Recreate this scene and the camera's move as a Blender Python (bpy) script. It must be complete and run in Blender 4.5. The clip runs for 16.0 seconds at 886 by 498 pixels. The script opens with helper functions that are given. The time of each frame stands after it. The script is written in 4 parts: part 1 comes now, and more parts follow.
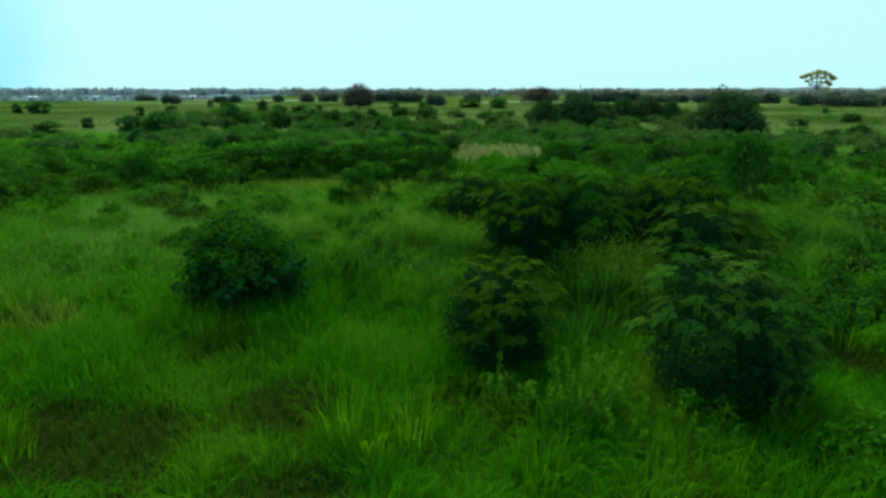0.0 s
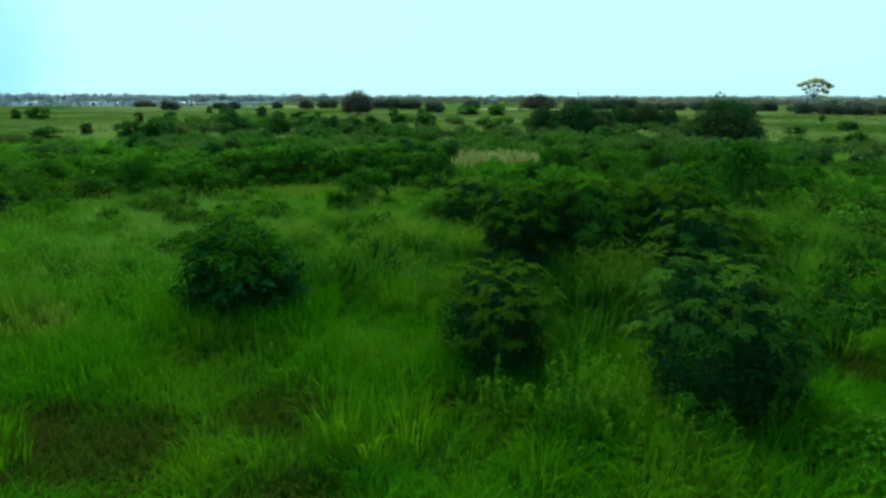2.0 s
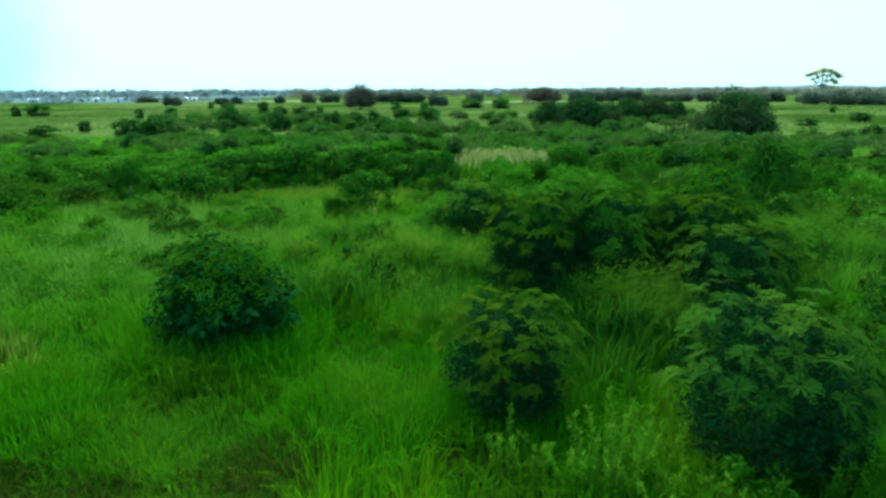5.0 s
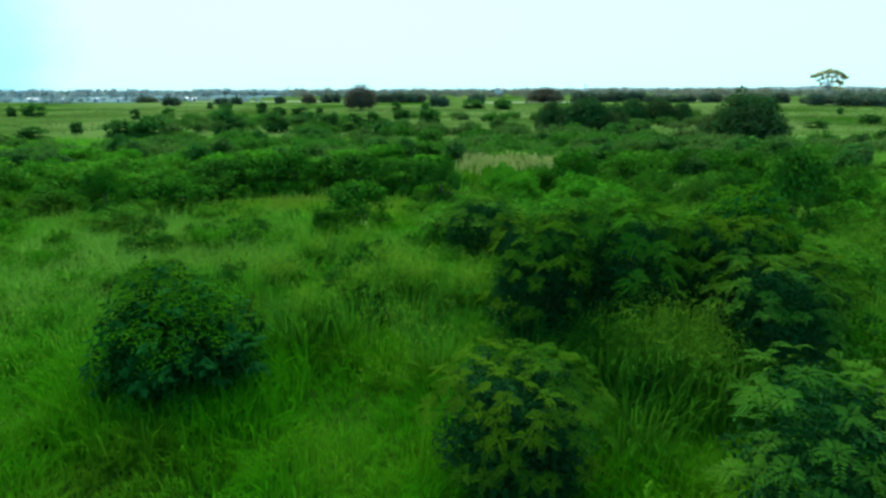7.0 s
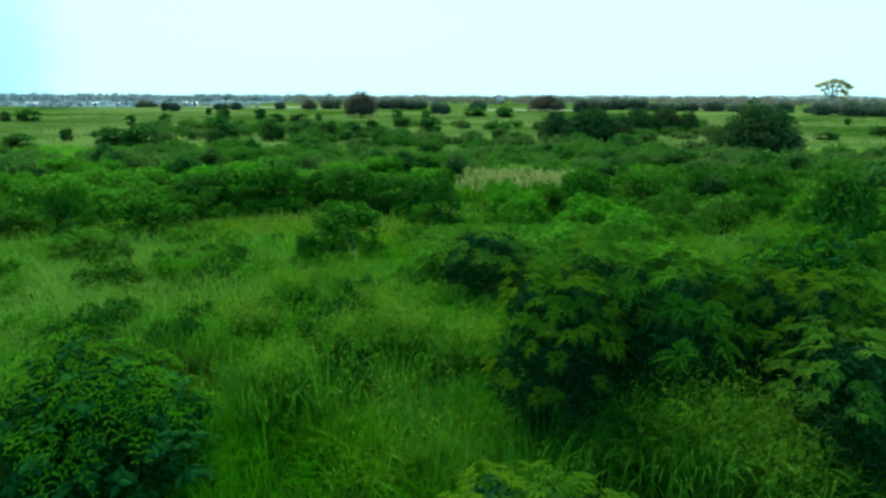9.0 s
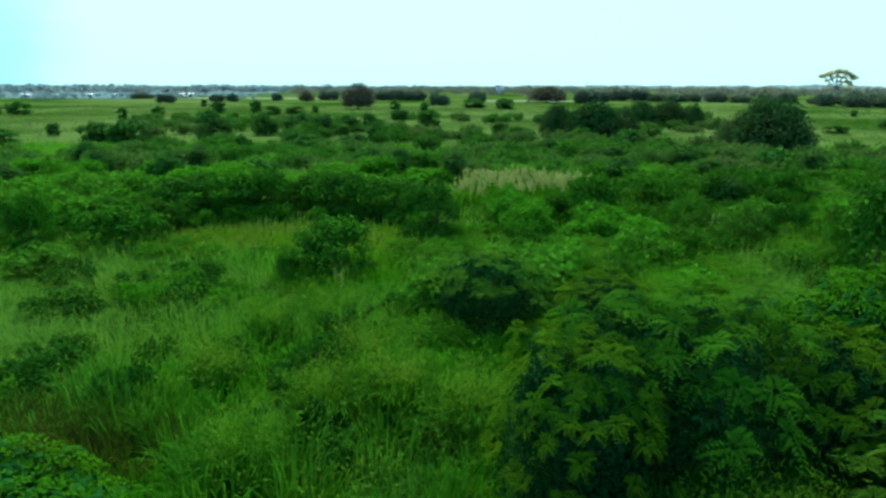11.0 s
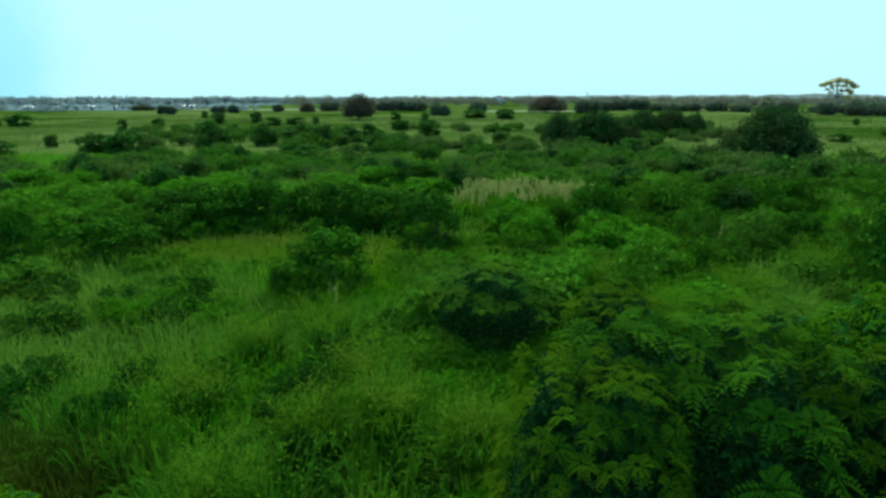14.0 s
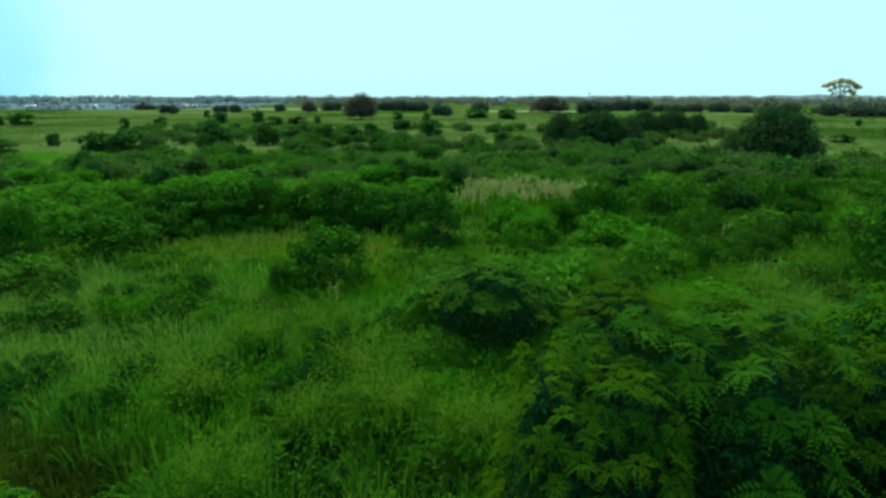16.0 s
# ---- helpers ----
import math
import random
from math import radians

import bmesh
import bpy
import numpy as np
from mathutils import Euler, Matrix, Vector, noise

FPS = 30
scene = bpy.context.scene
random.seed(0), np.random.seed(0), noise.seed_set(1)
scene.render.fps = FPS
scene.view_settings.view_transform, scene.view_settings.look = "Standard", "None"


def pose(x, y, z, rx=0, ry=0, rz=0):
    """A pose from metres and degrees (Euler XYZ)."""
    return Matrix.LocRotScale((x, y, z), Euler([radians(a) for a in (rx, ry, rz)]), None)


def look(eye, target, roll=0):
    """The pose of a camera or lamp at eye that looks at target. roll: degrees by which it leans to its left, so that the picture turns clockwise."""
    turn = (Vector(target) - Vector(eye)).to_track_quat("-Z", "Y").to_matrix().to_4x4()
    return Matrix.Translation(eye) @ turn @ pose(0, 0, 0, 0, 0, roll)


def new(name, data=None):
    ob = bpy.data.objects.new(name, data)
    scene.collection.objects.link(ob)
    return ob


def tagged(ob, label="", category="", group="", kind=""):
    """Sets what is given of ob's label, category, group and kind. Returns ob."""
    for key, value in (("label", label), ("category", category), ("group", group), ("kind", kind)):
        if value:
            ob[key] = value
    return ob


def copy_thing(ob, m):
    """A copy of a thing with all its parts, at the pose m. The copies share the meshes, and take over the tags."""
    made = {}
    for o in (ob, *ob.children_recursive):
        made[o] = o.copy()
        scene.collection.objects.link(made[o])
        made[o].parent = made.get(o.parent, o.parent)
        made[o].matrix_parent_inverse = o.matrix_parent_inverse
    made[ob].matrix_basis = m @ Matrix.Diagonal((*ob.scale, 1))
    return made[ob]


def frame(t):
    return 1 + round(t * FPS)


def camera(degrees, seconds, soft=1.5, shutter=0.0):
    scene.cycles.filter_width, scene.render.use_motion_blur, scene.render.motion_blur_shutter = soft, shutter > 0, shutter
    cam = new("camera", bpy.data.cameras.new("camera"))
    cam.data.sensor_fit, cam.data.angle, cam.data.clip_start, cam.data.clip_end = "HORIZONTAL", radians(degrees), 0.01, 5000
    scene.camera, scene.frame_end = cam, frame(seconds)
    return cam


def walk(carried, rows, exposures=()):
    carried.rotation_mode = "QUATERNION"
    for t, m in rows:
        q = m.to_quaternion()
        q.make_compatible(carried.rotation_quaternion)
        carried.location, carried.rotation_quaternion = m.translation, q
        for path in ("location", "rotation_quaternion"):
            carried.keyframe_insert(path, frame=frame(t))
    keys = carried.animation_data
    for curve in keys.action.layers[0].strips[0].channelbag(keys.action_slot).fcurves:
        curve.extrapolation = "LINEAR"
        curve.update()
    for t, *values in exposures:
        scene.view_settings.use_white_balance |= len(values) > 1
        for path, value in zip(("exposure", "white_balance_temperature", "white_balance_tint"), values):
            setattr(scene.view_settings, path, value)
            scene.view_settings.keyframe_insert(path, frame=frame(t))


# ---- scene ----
# ---------------------------------------------------------------- camera
cam = camera(75.0, 16.0, soft=2.8)

# seconds, x, y, z, yaw, pitch, roll
ROWS = [
    (0.0, -0.00, -0.00, 6.00, -0.00, -15.39, 0.10),
    (0.5, 0.00, -0.03, 5.97, -0.01, -15.15, -0.04),
    (1.0, -0.00, -0.04, 5.95, -0.06, -15.18, 0.06),
    (1.5, 0.01, -0.04, 5.94, -0.04, -15.22, 0.17),
    (2.0, 0.01, -0.03, 5.94, -0.16, -14.73, 0.28),
    (2.5, -0.01, 0.09, 5.97, -0.11, -15.26, 0.24),
    (3.0, -0.02, 0.31, 6.03, -0.07, -14.69, 0.24),
    (3.5, -0.02, 0.57, 6.08, 0.03, -15.34, 0.20),
    (4.0, -0.00, 1.06, 6.16, 0.12, -15.30, -0.01),
    (4.2, 0.01, 1.15, 6.17, 0.14, -15.40, -0.10),
    (6.3, 0.07, 3.26, 6.32, 0.42, -15.42, -0.19),
    (6.5, 0.09, 3.53, 6.33, 0.43, -15.07, -0.19),
    (7.0, 0.15, 4.03, 6.34, 0.42, -15.40, -0.10),
    (7.5, 0.20, 4.58, 6.38, 0.46, -15.11, 0.16),
    (8.0, 0.25, 5.10, 6.44, 0.48, -15.22, 0.16),
    (8.5, 0.25, 6.10, 6.54, 0.45, -14.37, 0.31),
    (9.0, 0.21, 6.88, 6.61, 0.46, -14.81, 0.31),
    (9.2, 0.19, 7.20, 6.67, 0.45, -14.50, 0.20),
    (11.3, 0.32, 9.58, 7.04, 0.40, -15.80, 0.25),
    (11.4, 0.32, 9.66, 7.05, 0.40, -15.75, 0.25),
    (11.5, 0.33, 9.77, 7.08, 0.39, -14.21, 0.29),
    (12.0, 0.33, 10.00, 7.09, 0.44, -14.41, -0.03),
    (12.5, 0.33, 10.17, 7.12, 0.50, -14.82, -0.08),
    (13.0, 0.35, 10.23, 7.10, 0.38, -14.49, 0.30),
    (13.5, 0.37, 10.23, 7.01, 0.49, -14.67, 0.19),
    (14.0, 0.37, 10.23, 6.87, 0.54, -14.72, -0.02),
    (14.5, 0.39, 10.22, 6.77, 0.62, -15.24, -0.09),
    (15.0, 0.40, 10.23, 6.76, 0.57, -14.90, 0.20),
    (15.5, 0.41, 10.25, 6.80, 0.59, -14.60, 0.25),
    (16.0, 0.40, 10.27, 6.82, 0.70, -14.72, 0.12),
]


def aimed(x, y, z, yaw, pitch, roll):
    a, b = radians(yaw), radians(pitch)
    way = Vector((-math.sin(a) * math.cos(b), math.cos(a) * math.cos(b), math.sin(b)))
    return look((x, y, z), Vector((x, y, z)) + way, roll)


walk(cam, [(r[0], aimed(*r[1:])) for r in ROWS],
     exposures=[(0.0, 0.12, 6430, 11), (2.0, 0.18, 6430, 11), (2.6, 0.46, 6300, 9.5), (3.5, 0.71, 6170, 8), (4.2, 0.90, 6100, 7), (6.5, 0.66, 6170, 8),
                (9.0, 0.66, 6170, 8), (11.4, 0.46, 6180, 8), (11.6, 0.22, 6430, 11), (12.5, 0.10, 6430, 11), (16.0, 0.16, 6430, 11)])

# ---------------------------------------------------------------- sky and sun
SUN_ELEVATION, SUN_AZIMUTH = 47.0, -12.0      # degrees; azimuth from straight ahead, positive to the right


def make_world():
    world = bpy.data.worlds.new("sky")
    scene.world = world
    world.use_nodes = True
    nt = world.node_tree
    nt.nodes.clear()
    out = nt.nodes.new("ShaderNodeOutputWorld")
    bg = nt.nodes.new("ShaderNodeBackground")
    bg.inputs["Strength"].default_value = 0.1
    sky = nt.nodes.new("ShaderNodeTexSky")
    sky.sky_type = "NISHITA"
    sky.sun_disc = False
    sky.sun_elevation = radians(SUN_ELEVATION)
    sky.sun_rotation = radians(SUN_AZIMUTH)
    sky.air_density, sky.dust_density = 1.0, 3.0
    co = nt.nodes.new("ShaderNodeTexCoord")
    # bright veil of cloud, thinner round one opening low over the hazy plain
    veil = nt.nodes.new("ShaderNodeMix")
    veil.data_type = "RGBA"
    veil.inputs[6].default_value = (5.3, 9.7, 10.1, 1)
    veil.inputs[7].default_value = (3.2, 8.4, 10.0, 1)
    a, e = radians(46), radians(3)
    dot = nt.nodes.new("ShaderNodeVectorMath")
    dot.operation = "DOT_PRODUCT"
    dot.inputs[1].default_value = (-math.sin(a) * math.cos(e), math.cos(a) * math.cos(e), math.sin(e))
    nz = nt.nodes.new("ShaderNodeTexNoise")
    nz.inputs["Scale"].default_value = 9
    nz.inputs["Detail"].default_value = 3
    add = nt.nodes.new("ShaderNodeMath")
    add.operation = "MULTIPLY_ADD"
    add.inputs[1].default_value = 0.03
    ramp = nt.nodes.new("ShaderNodeMapRange")
    ramp.interpolation_type = "SMOOTHSTEP"
    ramp.inputs[1].default_value, ramp.inputs[2].default_value = 0.978, 1.004
    mix = nt.nodes.new("ShaderNodeMix")
    mix.data_type = "RGBA"
    mix.inputs[0].default_value = 0.95
    k = nt.links.new
    k(co.outputs["Generated"], dot.inputs[0])
    k(co.outputs["Generated"], nz.inputs["Vector"])
    k(nz.outputs["Fac"], add.inputs[0])
    k(dot.outputs["Value"], add.inputs[2])
    k(add.outputs[0], ramp.inputs[0])
    k(ramp.outputs[0], veil.inputs[0])
    k(sky.outputs[0], mix.inputs[6])
    k(veil.outputs[2], mix.inputs[7])
    # the cloud is bright round the hidden sun and dimmer away from it
    toward = nt.nodes.new("ShaderNodeVectorMath")
    toward.operation = "DOT_PRODUCT"
    toward.inputs[1].default_value = (math.sin(radians(SUN_AZIMUTH)), math.cos(radians(SUN_AZIMUTH)), -0.1)
    glow = nt.nodes.new("ShaderNodeMapRange")
    glow.interpolation_type = "SMOOTHSTEP"
    glow.inputs[1].default_value, glow.inputs[2].default_value = -0.5, 0.6
    dim = nt.nodes.new("ShaderNodeMix")
    dim.data_type = "RGBA"
    dim.inputs[6].default_value = (1.9, 5.0, 8.6, 1)
    k(co.outputs["Generated"], toward.inputs[0])
    k(toward.outputs["Value"], glow.inputs[0])
    k(glow.outputs[0], dim.inputs[0])
    k(mix.outputs[2], dim.inputs[7])
    k(dim.outputs[2], bg.inputs["Color"])
    k(bg.outputs[0], out.inputs["Surface"])


make_world()
sun_data = bpy.data.lights.new("sun", "SUN")
sun_data.energy, sun_data.angle, sun_data.color = 5.0, radians(50), (1.0, 0.94, 0.80)
sun = new("sun", sun_data)
_a, _e = radians(SUN_AZIMUTH), radians(SUN_ELEVATION)
sun.matrix_world = look((60 * math.sin(_a) * math.cos(_e), 60 * math.cos(_a) * math.cos(_e), 60 * math.sin(_e)), (0, 0, 0))

# ---------------------------------------------------------------- materials


def blank(name):
    m = bpy.data.materials.new(name)
    m.use_nodes = True
    nt = m.node_tree
    nt.nodes.clear()
    return m, nt, nt.nodes.new, nt.links.new


def rgb_mix(nt, kind="MIX"):
    n = nt.nodes.new("ShaderNodeMix")
    n.data_type, n.blend_type = "RGBA", kind
    return n


def noise_node(nt, scale, detail=3.0, coords=None):
    n = nt.nodes.new("ShaderNodeTexNoise")
    n.inputs["Scale"].default_value, n.inputs["Detail"].default_value = scale, detail
    if coords is not None:
        nt.links.new(coords, n.inputs["Vector"])
    return n


def ranged(nt, src, a, b, lo=0.0, hi=1.0):
    n = nt.nodes.new("ShaderNodeMapRange")
    n.inputs[1].default_value, n.inputs[2].default_value = a, b
    n.inputs[3].default_value, n.inputs[4].default_value = lo, hi
    nt.links.new(src, n.inputs[0])
    return n.outputs[0]


def foliage(name, dark, light, patch, rough=0.55, through_light=0.35, patch_scale=0.16, gloss=0.25, split=(0.42, 0.62)):
    """Leaves or blades: two greens by leaf and by plant, a third in patches of the stand, and light that passes through them."""
    m, nt, node, link = blank(name)
    geo, info = node("ShaderNodeNewGeometry"), node("ShaderNodeObjectInfo")
    a = rgb_mix(nt)
    a.inputs[6].default_value, a.inputs[7].default_value = (*dark, 1), (*light, 1)
    both = node("ShaderNodeMath")
    both.operation = "ADD"
    link(ranged(nt, geo.outputs["Random Per Island"], 0, 1, 0.1, 0.55), both.inputs[0])
    link(ranged(nt, info.outputs["Random"], 0, 1, 0, 0.35), both.inputs[1])
    link(both.outputs[0], a.inputs[0])
    b = rgb_mix(nt)
    b.inputs[7].default_value = (*patch, 1)
    big = noise_node(nt, patch_scale, 4, geo.outputs["Position"])
    link(ranged(nt, big.outputs["Fac"], *split), b.inputs[0])
    link(a.outputs[2], b.inputs[6])
    fine = noise_node(nt, 14, 2, geo.outputs["Position"])
    c = rgb_mix(nt, "MULTIPLY")
    c.inputs[0].default_value = 1
    grey = node("ShaderNodeCombineColor")
    v = ranged(nt, fine.outputs["Fac"], 0.25, 0.75, 0.84, 1.14)
    for i in range(3):
        link(v, grey.inputs[i])
    link(b.outputs[2], c.inputs[6])
    link(grey.outputs[0], c.inputs[7])
    p, t, s, o = node("ShaderNodeBsdfPrincipled"), node("ShaderNodeBsdfTranslucent"), node("ShaderNodeMixShader"), node("ShaderNodeOutputMaterial")
    p.inputs["Roughness"].default_value = rough
    p.inputs["Specular IOR Level"].default_value = gloss
    link(c.outputs[2], p.inputs["Base Color"])
    link(c.outputs[2], t.inputs["Color"])
    s.inputs[0].default_value = through_light
    link(p.outputs[0], s.inputs[1])
    link(t.outputs[0], s.inputs[2])
    link(s.outputs[0], o.inputs["Surface"])
    return m


def solid(name, c1, c2, scale, rough=0.8, bump=0.3, metal=0.0, gloss=0.5):
    m, nt, node, link = blank(name)
    geo = node("ShaderNodeNewGeometry")
    n1, n2 = noise_node(nt, scale, 5, geo.outputs["Position"]), noise_node(nt, scale * 9, 3, geo.outputs["Position"])
    a, b = rgb_mix(nt), rgb_mix(nt, "MULTIPLY")
    a.inputs[6].default_value, a.inputs[7].default_value = (*c1, 1), (*c2, 1)
    link(ranged(nt, n1.outputs["Fac"], 0.35, 0.65), a.inputs[0])
    b.inputs[0].default_value = 0.5
    link(a.outputs[2], b.inputs[6])
    link(n2.outputs["Color"], b.inputs[7])
    bp = node("ShaderNodeBump")
    bp.inputs["Strength"].default_value = bump
    link(n2.outputs["Fac"], bp.inputs["Height"])
    p, o = node("ShaderNodeBsdfPrincipled"), node("ShaderNodeOutputMaterial")
    p.inputs["Roughness"].default_value, p.inputs["Metallic"].default_value, p.inputs["Specular IOR Level"].default_value = rough, metal, gloss
    link(a.outputs[2], p.inputs["Base Color"])
    link(bp.outputs[0], p.inputs["Normal"])
    link(p.outputs[0], o.inputs["Surface"])
    return m


def ground_material():
    """Low sward: greens in patches near, drier olive and pale fields in broad sweeps, with distance haze mixed into the
    far colours.
    """
    m, nt, node, link = blank("sward")
    geo = node("ShaderNodeNewGeometry")
    pos = geo.outputs["Position"]
    a, b, c, d = rgb_mix(nt), rgb_mix(nt), rgb_mix(nt), rgb_mix(nt)
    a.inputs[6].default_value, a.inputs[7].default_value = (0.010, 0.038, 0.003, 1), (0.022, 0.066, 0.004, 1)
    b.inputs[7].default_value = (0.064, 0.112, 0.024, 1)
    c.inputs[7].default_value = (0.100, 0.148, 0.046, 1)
    n1, n2, n3 = noise_node(nt, 0.45, 5, pos), noise_node(nt, 0.028, 4, pos), noise_node(nt, 0.009, 3, pos)
    link(ranged(nt, n1.outputs["Fac"], 0.35, 0.65), a.inputs[0])
    link(a.outputs[2], b.inputs[6])
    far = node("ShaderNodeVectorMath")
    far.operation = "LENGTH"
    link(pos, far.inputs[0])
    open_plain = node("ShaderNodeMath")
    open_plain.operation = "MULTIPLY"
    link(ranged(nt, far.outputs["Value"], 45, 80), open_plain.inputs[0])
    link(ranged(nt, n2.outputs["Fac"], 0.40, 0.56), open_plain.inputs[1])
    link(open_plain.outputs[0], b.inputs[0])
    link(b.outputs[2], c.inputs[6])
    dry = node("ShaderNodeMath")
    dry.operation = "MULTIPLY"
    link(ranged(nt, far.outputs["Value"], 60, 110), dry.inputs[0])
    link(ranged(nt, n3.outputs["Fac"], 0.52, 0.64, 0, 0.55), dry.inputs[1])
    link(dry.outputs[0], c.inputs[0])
    fine = noise_node(nt, 9, 4, pos)
    bp = node("ShaderNodeBump")
    bp.inputs["Strength"].default_value = 0.6
    link(fine.outputs["Fac"], bp.inputs["Height"])
    p, o = node("ShaderNodeBsdfPrincipled"), node("ShaderNodeOutputMaterial")
    p.inputs["Roughness"].default_value = 0.95
    p.inputs["Specular IOR Level"].default_value = 0.0
    link(c.outputs[2], p.inputs["Base Color"])
    link(bp.outputs[0], p.inputs["Normal"])
    link(p.outputs[0], o.inputs["Surface"])
    return m


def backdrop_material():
    """Plain far ridge of woods: it glows by itself, with the haze of kilometres of moist air painted into its colour.
    """
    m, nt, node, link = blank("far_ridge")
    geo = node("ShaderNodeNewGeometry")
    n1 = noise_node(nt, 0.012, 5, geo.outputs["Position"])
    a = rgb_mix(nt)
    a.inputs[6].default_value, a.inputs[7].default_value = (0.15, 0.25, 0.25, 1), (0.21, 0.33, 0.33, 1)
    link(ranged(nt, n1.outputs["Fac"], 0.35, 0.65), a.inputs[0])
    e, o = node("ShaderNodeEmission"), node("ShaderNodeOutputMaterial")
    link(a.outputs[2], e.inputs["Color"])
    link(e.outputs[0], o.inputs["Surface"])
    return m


SWARD = ground_material()
RIDGE = backdrop_material()
GRASS = foliage("grass_blades", (0.0198, 0.135, 0.00171), (0.0417, 0.214, 0.00225), (0.0728, 0.201, 0.00588), 0.9, 0.45, 0.30, 0.0, (0.46, 0.68))
GRASS_BRIGHT = foliage("lush_blades", (0.042, 0.172, 0.0015), (0.072, 0.22, 0.0022), (0.08, 0.205, 0.003), 0.9, 0.48, 0.5, 0.0)
GRASS_DULL = foliage("sedge_blades", (0.0182, 0.101, 0.00495), (0.0405, 0.167, 0.0085), (0.0364, 0.136, 0.00425), 0.8, 0.42, 0.5, 0.02)
GRASS_MID = foliage("seeding_grass", (0.034, 0.18, 0.0046), (0.077, 0.285, 0.0095), (0.105, 0.255, 0.027), 0.9, 0.45, 0.10, 0.0, (0.40, 0.58))
# green and olive pasture, its tone lightened to include some distance haze
FIELD = foliage("hazed_pasture_blades", (0.062, 0.13, 0.022), (0.097, 0.174, 0.034), (0.122, 0.158, 0.046), 0.9, 0.4, 0.02, 0.0)
WEEDS = foliage("weed_leaves", (0.02464, 0.1322, 0.00336), (0.0504, 0.2016, 0.00672), (0.06272, 0.1848, 0.0112), 0.9, 0.35, 0.2, 0.0)
BROAD = foliage("broad_leaves", (0.0065, 0.046, 0.0105), (0.019, 0.095, 0.0085), (0.01, 0.058, 0.01), 0.9, 0.12, 0.5, 0.0)
FROND = foliage("feathery_leaves", (0.0126, 0.0654, 0.00556), (0.0306, 0.111, 0.00417), (0.0347, 0.102, 0.00417), 0.9, 0.12, 0.8, 0.0)
WEED_PALE = foliage("pale_weed_leaves", (0.0684, 0.21, 0.00782), (0.117, 0.293, 0.0137), (0.0926, 0.235, 0.00977), 0.9, 0.4, 0.8, 0.0)
DRY = foliage("withered_blades", (0.026, 0.064, 0.005), (0.05, 0.094, 0.007), (0.046, 0.07, 0.008), 0.9, 0.3, 0.9, 0.0)
# distance haze is mixed into these leaf greens
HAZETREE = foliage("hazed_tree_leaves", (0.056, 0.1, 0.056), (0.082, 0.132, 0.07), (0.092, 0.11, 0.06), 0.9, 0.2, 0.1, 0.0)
FARSCRUB = foliage("far_scrub_leaves", (0.034, 0.125, 0.012), (0.064, 0.2, 0.014), (0.078, 0.14, 0.03), 0.9, 0.3, 0.07, 0.0)
WEED_DARK = foliage("dark_weed_leaves", (0.0106, 0.065, 0.00813), (0.03, 0.122, 0.00813), (0.025, 0.0938, 0.00875), 0.9, 0.2, 0.5, 0.0)
FROND_TEAL = foliage("blue_green_feathery_leaves", (0.0134, 0.0602, 0.00768), (0.032, 0.106, 0.0064), (0.0371, 0.0973, 0.0064), 0.9, 0.12, 0.8, 0.0)
# darker copy of the feathery leaves: shade of the inner crown, put into colour
SHADE_LEAF = foliage("shaded_feathery_leaves", (0.00746, 0.0461, 0.0115), (0.017, 0.0747, 0.0115), (0.0136, 0.0583, 0.0149), 0.9, 0.10, 0.8, 0.0)
FROND_OLIVE = foliage("olive_feathery_leaves", (0.0132, 0.053, 0.00342), (0.0316, 0.0954, 0.00274), (0.0367, 0.0855, 0.00274), 0.9, 0.14, 0.8, 0.0)
LAWN = foliage("clearing_blades", (0.060, 0.175, 0.006), (0.100, 0.225, 0.010), (0.120, 0.210, 0.020), 0.9, 0.45, 0.3, 0.0)
MUTED = foliage("dull_bush_leaves", (0.0207, 0.0968, 0.00656), (0.0473, 0.164, 0.0082), (0.0399, 0.119, 0.00984), 0.9, 0.2, 0.2, 0.0)
# new shoot leaves, lightened further to paint the lit top over the dark BROAD crown
LIT_SHOOT = foliage("lit_shoot_leaves", (0.023, 0.106, 0.00319), (0.0473, 0.176, 0.00351), (0.0396, 0.134, 0.00351), 0.8, 0.3, 0.5, 0.0)
SCRUB = foliage("scrub_leaves", (0.0348, 0.163, 0.00704), (0.0761, 0.268, 0.0106), (0.065, 0.189, 0.0141), 0.9, 0.24, 0.11, 0.0)
DEEP = foliage("deep_green_leaves", (0.0215, 0.099, 0.00825), (0.0545, 0.186, 0.00743), (0.0347, 0.116, 0.0099), 0.9, 0.10, 0.3, 0.0)
PLAINBUSH = foliage("plain_bush_leaves", (0.030, 0.115, 0.018), (0.056, 0.170, 0.020), (0.052, 0.120, 0.022), 0.9, 0.25, 0.2, 0.0)
DARKTREE = foliage("dark_tree_leaves", (0.024, 0.080, 0.020), (0.046, 0.118, 0.022), (0.052, 0.086, 0.022), 0.9, 0.2, 0.2, 0.0)
RUSSET = foliage("russet_tree_leaves", (0.094, 0.076, 0.046), (0.124, 0.100, 0.056), (0.076, 0.088, 0.048), 0.9, 0.2, 0.3, 0.02)
UMBRELLA = foliage("thin_umbrella_leaves", (0.38, 0.4, 0.18), (0.54, 0.53, 0.27), (0.42, 0.43, 0.22), 0.9, 0.72, 0.3, 0.02)
# both far woods carry their air haze as a paler, greyer leaf colour
WOODS = foliage("hazed_wood_leaves", (0.125, 0.16, 0.118), (0.17, 0.205, 0.15), (0.185, 0.185, 0.125), 0.9, 0.3, 0.006, 0.02)
